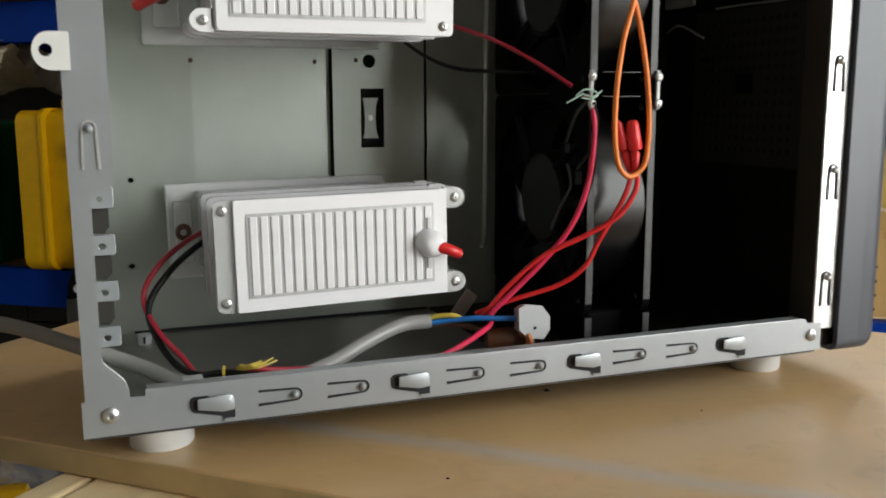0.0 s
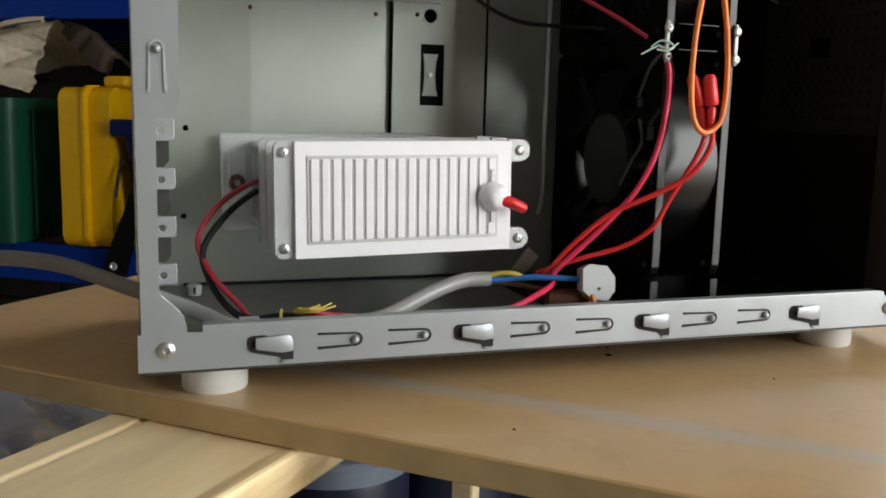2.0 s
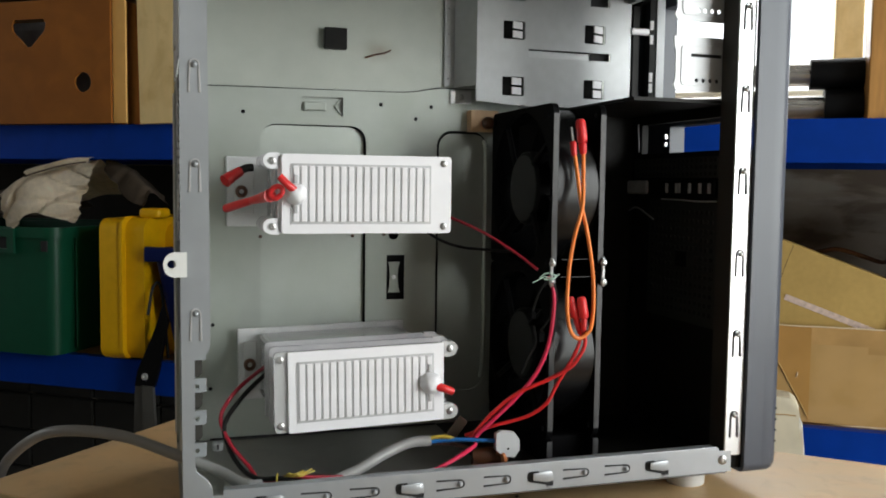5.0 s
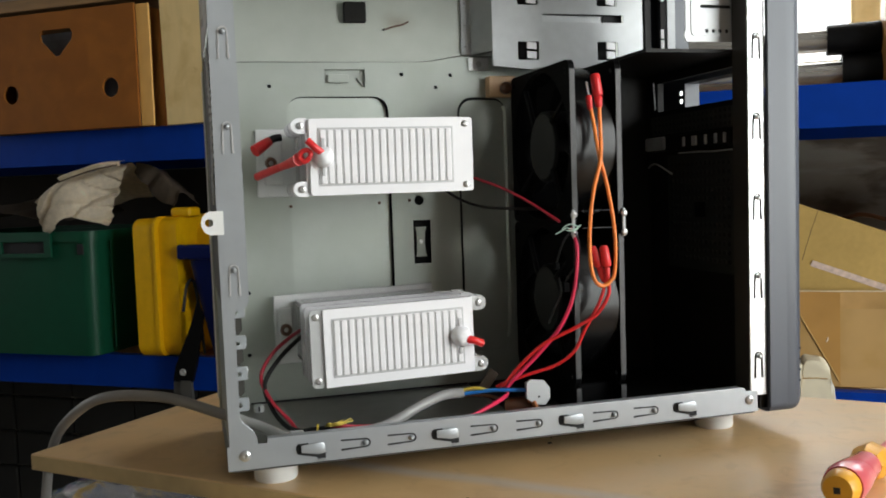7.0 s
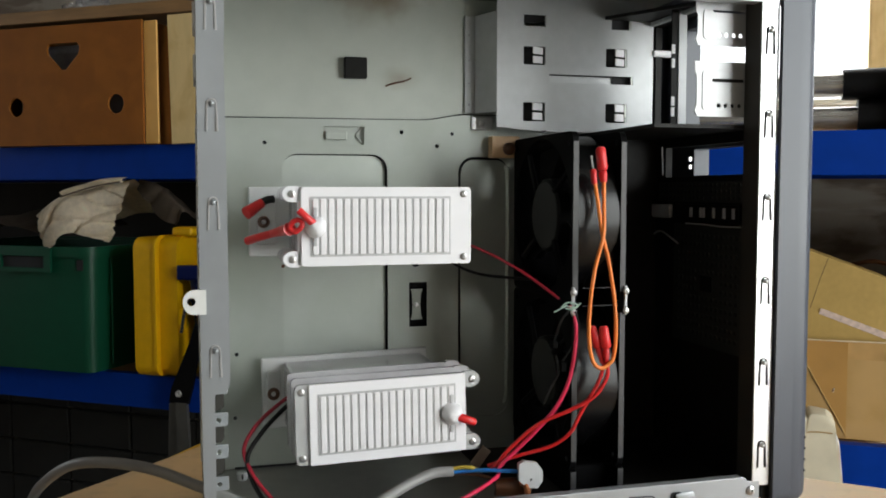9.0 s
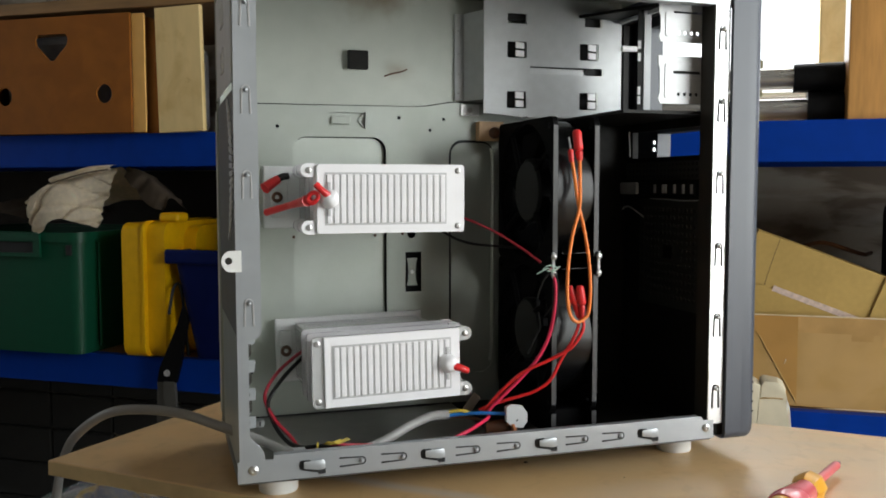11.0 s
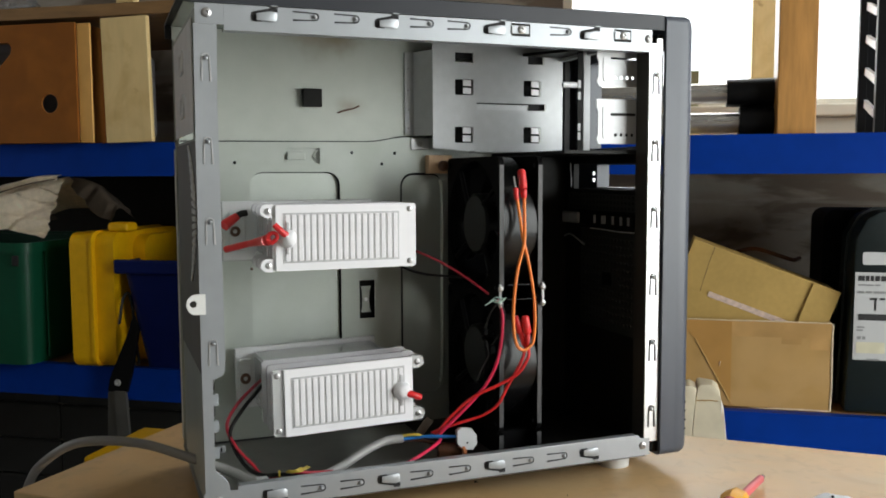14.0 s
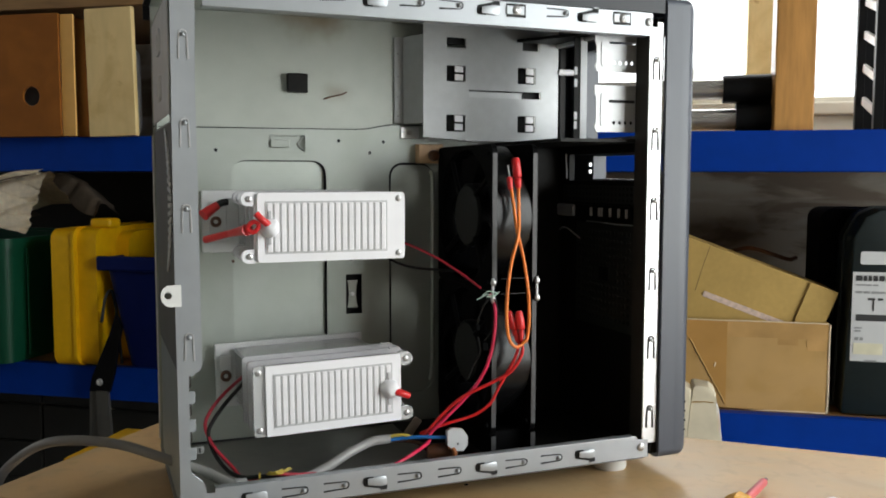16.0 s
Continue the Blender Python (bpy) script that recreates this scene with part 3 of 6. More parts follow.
part("recess_ridge", tb([(0.2432, BACK + 0.0006, 0.060), (0.2444, BACK - 0.0004, 0.075), (0.2448, BACK - 0.0004, 0.150), (0.2448, BACK - 0.0004, 0.240), (0.2436, BACK + 0.0006, 0.254)], 0.0020, 10), STEEL, motherboard_tray, smooth=60)
part("pressed_window", bx(0.0940, 0.1277, BACK + 0.004, BACK + 0.0048, 0.2694, 0.2844), STEEL, motherboard_tray)
part("pressed_tongue", bx(0.0975, 0.1140, BACK + 0.0008, BACK + 0.0024, 0.2735, 0.2800, bevel=0.0006), STEEL, motherboard_tray)
for dx, ang in ((0.1232, 42), (0.1232, -42)):
    b = bx(-0.0005, 0.0005, 0.0, 0.0022, -0.0042, 0.0042)
    b.transform(pose(dx + 0.001, BACK + 0.0020, 0.2769 + (0.0032 if ang > 0 else -0.0032), 0, ang, 0))
    part("pressed_rib", b, STEEL, motherboard_tray)
part("pressed_tongue", prism(bmesh.new(), [(0.1640, 0.1562), (0.1738, 0.1562), (0.1724, 0.1520), (0.1718, 0.1440), (0.1724, 0.1360), (0.1738, 0.1318), (0.1640, 0.1318), (0.1650, 0.1360), (0.1654, 0.1440), (0.1650, 0.1520)], BACK + 0.0008, BACK + 0.0022), STEEL, motherboard_tray)
part("pressed_boss", lt([(0, 0.0019), (0.0014, 0.0016), (0.0016, 0)], (0.1684, BACK + 0.0008, 0.1440), (0, -1, 0), 10), BRIGHT, motherboard_tray)
part("hole_rim", holed(disc(0.1680, 0.1780, 0.0052, 20), [disc(0.1680, 0.1780, 0.0041, 20)], BACK - 0.0006, BACK + 0.0004), STEEL, motherboard_tray)
for x, z in ((0.0640, 0.1770), (0.1350, 0.1772), (0.1600, 0.1784)):
    part("rivet", lt([(0, 0.0014), (0.0008, 0.0010), (0.001, 0)], (x, BACK - 0.0001, z), (0, -1, 0), 8), BROWNC, motherboard_tray)
part("tray_bracket", bx(0.2135, 0.2310, BACK - 0.0022, BACK - 0.0010, 0.2826, 0.2930, bevel=0.0005, seg=1), BRIGHT, motherboard_tray)
again("screw", SCREW_S, case, (0.2220, BACK - 0.0022, 0.2880))

# rails round the open side
foot_line = [(0.0022, FL - 0.0005), (0.3690, FL - 0.0005), (0.3690, 0.0352), (0.3600, 0.0356), (0.3585, 0.0383), (0.0262, 0.0383), (0.0262, 0.0357), (0.0022, 0.0355)]
bottom_rail = part("bottom_rail", rolled(prism(bmesh.new(), foot_line, 0.0, 0.0014), 0.0006), RAIL, case, "grey steel bottom rail with clips and slots")
# flange set back under the rail; its shade is put into the colour
part("rail_return", bx(0.0040, 0.3670, 0.0018, 0.0060, 0.0198, 0.0218), DARKRETURN, bottom_rail, "set-back underside return, darkened for shade")
part("rail_lip", rolled(prism(bmesh.new(), [(0.0011, 0.0370), (0.0105, 0.0369), (0.0105, 0.0382), (0.0011, 0.0383)], 0.0264, 0.3583, "yz"), 0.0004), RAIL, bottom_rail)
top_rail = part("top_rail", prism(bmesh.new(), [(0.0, 0.3588), (0.0105, 0.3588), (0.0105, 0.3602), (0.0014, 0.3602), (0.0014, 0.3763), (0.0, 0.3763)], 0.0235, 0.3665, "yz"), RAIL, case, "grey steel top rail with clips and slots")
part("rail_end", bx(0.0042, 0.0234, 0.0, 0.0012, 0.3625, 0.3763), RAIL, case)
left = [(0.0036, 0.0364), (0.0192, 0.0364), (0.0190, 0.0392), (0.0182, 0.0420), (0.0166, 0.0445), (0.0142, 0.0470), (0.0116, 0.0493), (0.0100, 0.0513), (0.0093, 0.0540),
        (0.0093, 0.1165), (0.0098, 0.1180), (0.0112, 0.1190), (0.0148, 0.1198), (0.0166, 0.1208), (0.0178, 0.1235), (0.0181, 0.1280), (0.0176, 0.2600), (0.0172, 0.3050), (0.0181, 0.3618), (0.0036, 0.3618), (0.0032, 0.2600), (0.0030, 0.1450)]
rear_pillar = part("rear_pillar", rolled(prism(bmesh.new(), left, 0.0002, 0.0018), 0.0006), RAIL, case, "grey steel pillar notched for card slots")
part("pillar_joint", bx(0.0038, 0.0188, 0.0019, 0.0023, 0.0340, 0.0375), SLIT, rear_pillar)
part("pillar_flange", bx(0.0160, 0.0172, 0.0018, 0.0075, 0.1320, 0.3583), RAIL, rear_pillar)
front_pillar = part("front_pillar", bx(0.3644, 0.3780, 0.0004, 0.0018, 0.0325, 0.3660, bevel=0.0004, seg=1), BRIGHT, case, "bright zinc front pillar")
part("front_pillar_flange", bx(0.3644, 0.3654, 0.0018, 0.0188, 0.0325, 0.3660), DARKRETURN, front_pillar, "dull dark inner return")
part("pillar_tip", bx(0.3715, 0.3775, 0.0002, 0.0018, 0.3540, 0.3700, bevel=0.0003, seg=1), BRIGHT, case)

# clips, slots and screws on the rails, lying along x
slit_bm = bmesh.new()
outer = [(-0.0098, 0.0034), *[(0.0058 + 0.0031 * math.sin(radians(w)), 0.0029 * math.cos(radians(w))) for w in range(0, 181, 20)], (-0.0098, -0.0036)]
inner = [(-0.0098, -0.0024), *[(0.0058 + 0.0023 * math.sin(radians(w)), 0.0021 * math.cos(radians(w))) for w in range(180, -1, -20)], (-0.0098, 0.0024)]
ME_SLIT = mesh_of("slot_slit", prism(slit_bm, outer + inner, -0.0003, 0.0004), SLIT)
ME_TONGUE = mesh_of("slot_dimple", lathe(bmesh.new(), [(0, 0.0017), (0.0012, 0.0014), (0.0018, 0.0006), (0.0019, 0)], (0.0056, -0.0006, 0), (0, -1, 0), 10), RAIL, 40)
ME_TONGUE_B = mesh_of("slot_dimple", lathe(bmesh.new(), [(0, 0.0017), (0.0012, 0.0014), (0.0018, 0.0006), (0.0019, 0)], (0.0056, -0.0006, 0), (0, -1, 0), 10), BRIGHT, 40)
gap = [(-0.0089, 0.0002), (-0.0089, 0.0022), (-0.0083, 0.0036), (-0.0070, 0.0042), (-0.0020, 0.0042), (0.0040, 0.0010), (0.0092, -0.0022), (0.0092, -0.0062), (0.0045, -0.0062), (0.0036, -0.0050), (-0.0070, -0.0026), (-0.0084, -0.0018)]
tongue = [(-0.0060, 0.0037), (0.0066, 0.0043), (0.0082, 0.0036), (0.0090, 0.0018), (0.0090, -0.0026), (0.0044, -0.0030), (-0.0060, -0.0009)]


def clip_meshes(up):
    """The dark opening, the tongue that bulges out over it and the lip below; mirrored along the top rail."""
    flip_m = Matrix.Diagonal((1, 1, up, 1))
    g = prism(bmesh.new(), gap, -0.0004, 0.0004)
    h = prism(bmesh.new(), tongue, -0.0013, -0.0004)
    for v in h.verts:
        v.co.y -= 0.0014 * (0.0090 - v.co.x) / 0.0144
    bmesh.ops.bevel(h, geom=h.edges[:], offset=0.0005, segments=2, profile=0.5, affect='EDGES')
    w = bx(0.0046, 0.0092, -0.0016, 0.0002, -0.0070, -0.0061, bevel=0.0002, seg=1)
    for b in (g, h, w):
        b.transform(flip_m)
    return mesh_of("clip_gap", g, SLIT), mesh_of("clip_hook", h, RAIL, 40), mesh_of("clip_lip", w, RAIL)


CLIP_LOW, CLIP_TOP = clip_meshes(1), clip_meshes(-1)
ME_SLITB = ME_SLIT.copy()
ME_SLITB.materials[0] = BRIGHT


def slot(owner, x, z, rot=0.0, tongue=None):
    again("slot_slit", ME_SLITB if rot and not tongue else ME_SLIT, owner, (x - (0 if rot else 0.0008), -0.0001, z), (0, rot, 0))
    again("slot_dimple", tongue or ME_TONGUE, owner, (x - (0 if rot else 0.0008), 0.0, z), (0, rot, 0))


def clip(owner, x, z):
    for name, me in zip(("clip_gap", "clip_hook", "clip_lip"), CLIP_LOW if z < 0.2 else CLIP_TOP):
        again(name, me, owner, (x, -0.0001, z))


for x in (0.0514, 0.1376, 0.2254, 0.3109):
    clip(bottom_rail, x, 0.0296)
for x in (0.0810, 0.1106, 0.1656, 0.1971, 0.2522, 0.2826):
    slot(bottom_rail, x, 0.0302)
for x in (0.0510, 0.1394, 0.2250, 0.3080):
    clip(top_rail, x, 0.3700)
for x in (0.0815, 0.1111, 0.1680, 0.1975, 0.2835):
    slot(top_rail, x, 0.3710)
for z in (0.3360, 0.2796, 0.2242, 0.1395):
    slot(rear_pillar, 0.0108, z - 0.002, -90)
for z in (0.3345, 0.2793, 0.2238, 0.1675, 0.1119, 0.0551):
    slot(front_pillar, 0.3710, z, -90, ME_TONGUE_B)
for x, z in ((0.012, 0.0300), (0.3629, 0.0300), (0.012, 0.3700), (0.3629, 0.3692)):
    again("screw", SCREW_M, case, (x, -0.0001, z))
for x in (0.2476, 0.3386):
    part("screw_window", prism(bmesh.new(), rect(x - 0.0078, x + 0.0078, 0.3655, 0.3752), -0.0003, 0.0003), SLIT, top_rail)
    part("screw_strap", bx(x - 0.0082, x + 0.0064, -0.0012, -0.0002, 0.3672, 0.3736, bevel=0.0004, seg=1), RAIL, top_rail)
    again("screw", SCREW_M, top_rail, (x, -0.0010, 0.3705))
# card slot brackets set back behind the notch, with screw tabs at the standard pitch
me_tab = mesh_of("slot_tab", rolled(holed([(-0.0082, -0.0040), (0.0042, -0.0040), (0.0056, -0.0034), (0.0056, 0.0049), (-0.0082, 0.0049)], [disc(0, 0, 0.0015, 10)], -0.0006, 0.0006), 0.0002), RAIL)
# webs between the tabs, coloured dark for the shade of the recess
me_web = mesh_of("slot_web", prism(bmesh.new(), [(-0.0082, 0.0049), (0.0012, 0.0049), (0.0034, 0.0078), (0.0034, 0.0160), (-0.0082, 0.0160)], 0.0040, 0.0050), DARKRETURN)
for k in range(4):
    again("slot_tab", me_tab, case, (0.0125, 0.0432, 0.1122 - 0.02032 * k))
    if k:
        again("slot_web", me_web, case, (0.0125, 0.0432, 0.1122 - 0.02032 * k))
standoff = lt([(0, 0.0040), (0.0042, 0.0042), (0.0055, 0.0036), (0.0058, 0.0016), (0.0040, 0)], (0.0302, 0.1394, FL), (0, 0, 1), 12)
part("standoff", standoff, CAGE, case, "small bright standoff screw")
part("standoff_slot", bx(0.0296, 0.0308, 0.1350, 0.1353, FL + 0.0010, FL + 0.0048), SLIT, case)

# the rear wall with its openings, seen from outside at a slant
rear_wall = part("rear_wall", holed(rect(0.0018, 0.1770, 0.0225, 0.3735), [rect(0.030, 0.150, 0.286, 0.362)], 0.0040, 0.0050, "yz"), STEEL, case, "steel rear wall with vent holes and openings")
part("power_supply_blank", bx(0.0022, 0.0034, 0.012, 0.160, 0.290, 0.368, bevel=0.0005, seg=1), PLATE, rear_wall, "grey blanking plate")
# plate without holes, its dark grey standing in for shade on the wall
grille = part("fan_grille", holed(rrect(0.0060, 0.1600, 0.1200, 0.2840, 0.004, 3), [], 0.0030, 0.0039, "yz"), SLITG, rear_wall, "fan grille plate, darkened for shade")
# pale bars painted for the light that shines through the grille's holes
me_lit_hole = mesh_of("lit_hole", bx(-0.0012, 0.0, -0.0115, 0.0115, -0.0018, 0.0018, bevel=0.0005, seg=1), PLATE)
for k in range(18):
    z = 0.1885 + 0.0051 * k
    again("lit_hole", me_lit_hole, grille, (0.0029, 0.0220 + 11.4 * (z - 0.2320) ** 2, z), (30 * (z - 0.2320) / 0.045, 0, 0))
for z in (0.345, 0.312):
    part("pressed_clip", holed(rrect(0.070, 0.100, z - 0.009, z + 0.009, 0.004, 3), [rrect(0.076, 0.094, z - 0.006, z + 0.006, 0.003, 3)], 0.0008, 0.0022, "yz"), PLATE, rear_wall)
part("rear_rib", bx(0.0010, 0.0038, 0.1660, 0.1690, 0.0300, 0.2820, bevel=0.0006, seg=1), PLATE, rear_wall, "pale folded rib")
part("lug", holed([(0.0015, 0.1645), (0.0060, 0.1645), (0.0060, 0.1785), (0.0015, 0.1785), *[(-0.0008 - 0.0060 * math.sin(radians(w)), 0.1715 + 0.0070 * math.cos(radians(w))) for w in range(0, 181, 15)]],
                  [disc(-0.0022, 0.1718, 0.0024, 12)], -0.0035, -0.0012), FOOTW, case, "pale padlock lug with a hole")
for z in (0.292, 0.200, 0.155, 0.06):
    part("rivet", lt([(0, 0.0016), (0.0008, 0.0012), (0.001, 0)], (0.0040, 0.172, z), (-1, 0, 0), 8), BRIGHT, case)

# the front: charcoal bezel with open bays and a vented inner face
bays, small = rect(0.012, 0.146, 0.284, 0.366), rect(0.0200, 0.1305, 0.2465, 0.2680)
face = holed(rrect(0.0040, 0.1755, 0.0265, 0.3812, 0.004, 5), [bays, small], 0.3935, 0.4070, "yz")
loops = []
for inset, x in ((0.0, 0.3925), (0.0, 0.3990), (0.0007, 0.4019), (0.0022, 0.4045), (0.0043, 0.4063), (0.0070, 0.4070)):
    loops.append([face.verts.new((x, a, b)) for a, b in rrect(-0.0030 + inset, 0.1825 - inset, 0.0195 + inset, 0.3892 - inset * 1.15, 0.006, 5)])
for p, q in zip(loops, loops[1:]):
    for k in range(len(p)):
        face.faces.new((p[k], p[(k + 1) % len(p)], q[(k + 1) % len(p)], q[k]))
bezel = part("bezel", face, BEZEL, case, "charcoal plastic front with open drive bays", smooth=35)
for k in range(4):
    part("side_notch", bx(0.4035, 0.4051, -0.0014, -0.0006, 0.0400 + 0.0078 * k, 0.0414 + 0.0078 * k), SLIT, bezel)
for z in (0.2535, 0.2600):
    part("light_pipe", bx(0.3900, 0.3934, 0.1325, 0.1352, z - 0.0020, z + 0.0020, bevel=0.0004, seg=1), BRIGHT, bezel)
part("bezel_rim", holed(rrect(-0.0030, 0.1825, 0.0195, 0.3892, 0.006, 5), [rect(0.0005, 0.1790, 0.0230, 0.3855)], 0.3784, 0.39245, "yz"), BEZEL, case)
bezel_back = part("bezel_back", holed(rect(0.0030, 0.1765, 0.0225, 0.3735), [rect(0.010, 0.160, 0.2805, 0.370), rect(0.0285, 0.1405, 0.2452, 0.2690)], 0.3735, 0.3790, "yz"), MATTBLACK, case, "black vented inner face")
vents = bmesh.new()
for j in range(12):
    for i in range(14):
        if 5 <= j <= 6 and 4 <= i <= 8:
            continue
        y, z = 0.036 + i * 0.0062, 0.125 + j * 0.0068
        prism(vents, disc(y, z, 0.0019, 6), 0.3719, 0.3724, "yz")
for j in range(3):
    for i in range(19):
        prism(vents, disc(0.034 + i * 0.0060, 0.2285 + j * 0.0050, 0.0016, 6), 0.3719, 0.3724, "yz")
tagged(part("vent_grid", vents, SLIT, bezel_back), kind="stuff")
part("vent_panel", bx(0.3725, 0.3734, 0.028, 0.150, 0.2255, 0.2412), VENTP, bezel_back, "dark grey perforated panel")
part("vent_panel", bx(0.3725, 0.3734, 0.028, 0.124, 0.116, 0.208), VENTP, bezel_back, "dark grey perforated panel")
part("badge_plate", bx(0.3712, 0.3724, 0.068, 0.082, 0.158, 0.170), BLACK, bezel_back)
part("port_board", bx(0.3690, 0.3733, 0.030, 0.152, 0.2115, 0.2240, bevel=0.0008, seg=1), BLACK, bezel_back)
part("port_edge", tb([(0.3687, 0.1000, 0.2090), (0.3684, 0.0720, 0.2088), (0.3684, 0.0500, 0.2082), (0.3688, 0.0265, 0.2086)], 0.0006, 6), BRIGHT, bezel_back, "bright bare edge")
part("port_wire", tb([(0.3690, 0.1500, 0.1985), (0.3670, 0.1400, 0.2010), (0.3660, 0.1290, 0.2006), (0.3690, 0.1115, 0.1925)], 0.0008, 6), INNER, bezel_back)
for y, w in ((0.0916, 0.0010), (0.0780, 0.0008), (0.0740, 0.0008), (0.0602, 0.0009), (0.0466, 0.0010), (0.0349, 0.0009)):
    part("port", bx(0.3672, 0.3690, y - w, y + w, 0.2140, 0.2215), INNER, bezel_back)
part("port_can", bx(0.3655, 0.3690, 0.1195, 0.1500, 0.2125, 0.2235, bevel=0.0016), INNER, bezel_back, "dull metal port shell")
part("bay_ledge", bx(0.2960, 0.3734, 0.018, 0.164, 0.2765, 0.2790), MATTBLACK, case)
part("wire_stub", tb([(0.3715, 0.142, 0.247), (0.3708, 0.141, 0.256), (0.3712, 0.143, 0.264), (0.3706, 0.142, 0.270)], 0.0006, 6), BRIGHT, case)

# plain black sheets added over the tray's front end and the floor
part("front_sheet", bx(0.2960, 0.3733, 0.1560, 0.1575, FL + 0.0002, 0.2764), MATTBLACK, case, "black sheet before the tray's front end")
part("floor_seam", bx(0.0260, 0.2040, 0.1634, 0.1646, FL + 0.0002, FL + 0.0014), SLIT, case, "dark gap along the floor fold")
part("floor_sheet", bx(0.2050, 0.3733, 0.0110, 0.1640, FL + 0.0001, FL + 0.0010), MATTBLACK, case, "black sheet over the front floor")

# drive cage
hz = [rect(0.2496, 0.2678, 0.3625, 0.3714), rect(0.3241, 0.3413, 0.3627, 0.3715), rect(0.2710, 0.3432, 0.3195, 0.3260)]
pads = [(0.2494, 0.2678, 0.3328, 0.3470), (0.3194, 0.3380, 0.3330, 0.3478), (0.2491, 0.2676, 0.2888, 0.3036), (0.3194, 0.3380, 0.2888, 0.3040)]
hz += [rrect(*p, 0.0012, 2) for p in pads]
drive_cage_wall = part("drive_cage_wall", holed([(0.2275, 0.2840), (0.2620, 0.2812), (0.3612, 0.2812), (0.3612, 0.3856), (0.2275, 0.3856)], hz, 0.142, 0.1432), CAGE, case, "brushed steel drive cage wall with pressed openings")
part("drive_cage_side", prism(bmesh.new(), [(0.2275, 0.1421), (0.2287, 0.1433), (0.2188, 0.1678), (0.2176, 0.1672)], 0.2960, 0.3730, "xy"), CAGE, case, "slanted side of the drive cage")
part("drive_cage_flange", bx(0.2092, 0.2187, 0.1678, 0.1692, 0.2965, 0.3728, bevel=0.0003, seg=1), CAGE, case)
for z in (0.303, 0.320, 0.338, 0.358):
    part("rivet", lt([(0, 0.0009), (0.0004, 0.0007), (0.0005, 0)], (0.2128, 0.1678, z), (0, -1, 0), 8), INNER, case)
for a0, a1, b0, b1 in pads:
    h = (b1 - b0) / 2
    for k in (0, 1):
        tab = bx(-0.0052, 0.0052, -0.0005, 0.0005, 0.0012, h - 0.0006)
        tab.transform(pose((a0 + a1) / 2 + 0.0026, 0.1418, b0 + k * h, 0, 0, 24))
        part("cage_tab", tab, WHITEP, drive_cage_wall, "bright bent tab")
    # black plate behind each opening stands in for the shade inside the cage
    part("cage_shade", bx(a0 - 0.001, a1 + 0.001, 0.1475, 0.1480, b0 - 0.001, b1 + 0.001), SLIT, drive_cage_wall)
for a0, a1, b0, b1 in ((0.2486, 0.2688, 0.3660, 0.3724), (0.3231, 0.3423, 0.3640, 0.3724), (0.3275, 0.3445, 0.3185, 0.3270)):
    # same painted shade behind the upper holes and the groove's end
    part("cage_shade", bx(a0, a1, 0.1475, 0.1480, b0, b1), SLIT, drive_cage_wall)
# black strip for the shade under the groove's upper edge
part("cage_groove_edge", bx(0.2712, 0.3270, 0.1434, 0.1440, 0.3250, 0.3262), SLIT, drive_cage_wall)
part("cage_groove", prism(bmesh.new(), [(0.2705, 0.1434), (0.3290, 0.1490), (0.3290, 0.1497), (0.2705, 0.1441)], 0.3180, 0.3275, "xy"), CAGE, drive_cage_wall)
part("cage_lower_lip", bx(0.2630, 0.3600, 0.128, 0.142, 0.2800, 0.2811), CAGE, drive_cage_wall)
part("spacer_peg", lt([(0, 0.0028), (0.0160, 0.0028), (0.0164, 0)], (0.3612, 0.1425, 0.3455), (1, 0, 0), 12), WHITEP, drive_cage_wall, "white spacer peg", smooth=40)


def bay_plate(z0, z1, slot_z):
    holes = [disc(0.3452 + 0.0054 * k, z0 + 0.0075, 0.0016, 10) for k in range(4)]
    if slot_z:
        holes.append(rrect(0.3400, 0.3650, slot_z - 0.0012, slot_z + 0.0012, 0.001, 2))
    p = part("bay_plate", holed([(0.3270, z0 + 0.004), (0.3290, z0), (0.3690, z0), (0.3690, z1), (0.3270, z1), (0.3270, z1 - 0.007), (0.3285, z1 - 0.010), (0.3285, z0 + 0.008)], holes, 0.0200, 0.0210), BAYZINC, case, "bright zinc drive bay side plate")
    ridge = holed(rrect(0.3325, 0.3685, z0 + 0.0040, z1 - 0.0055, 0.003, 3), [rrect(0.3332, 0.3678, z0 + 0.0047, z1 - 0.0062, 0.0025, 3)], 0.0193, 0.0200)
    part("pressed_ridge", ridge, BAYZINC, p)
    if slot_z and z0 < 0.3:
        # black plate puts the shade behind the slot into colour
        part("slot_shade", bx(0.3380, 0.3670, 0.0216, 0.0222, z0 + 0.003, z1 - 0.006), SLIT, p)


bay_plate(0.3320, 0.3620, 0.3555)
bay_plate(0.2845, 0.3215, 0.3090)
part("bay_upright", bx(0.3690, 0.3735, 0.0190, 0.0215, 0.2790, 0.3735), CAGE, case)
divider = part("bay_divider", bx(0.3552, 0.3622, 0.0912, 0.0924, 0.2792, 0.3728, bevel=0.0003, seg=1), CAGE, case, "plain grey bay divider")
part("divider_foot", bx(0.3500, 0.3551, 0.0922, 0.0932, 0.2792, 0.3728), MATTBLACK, divider)
for z in (0.3410, 0.3304, 0.3020, 0.2939):
    part("divider_tab", bx(0.3492, 0.3519, 0.0905, 0.0917, z - 0.0034, z + 0.0034), WHITEP, divider)
part("bay_arm", bx(0.3580, 0.3625, 0.0620, 0.1415, 0.3668, 0.3700, bevel=0.0004, seg=1), CAGE, case)
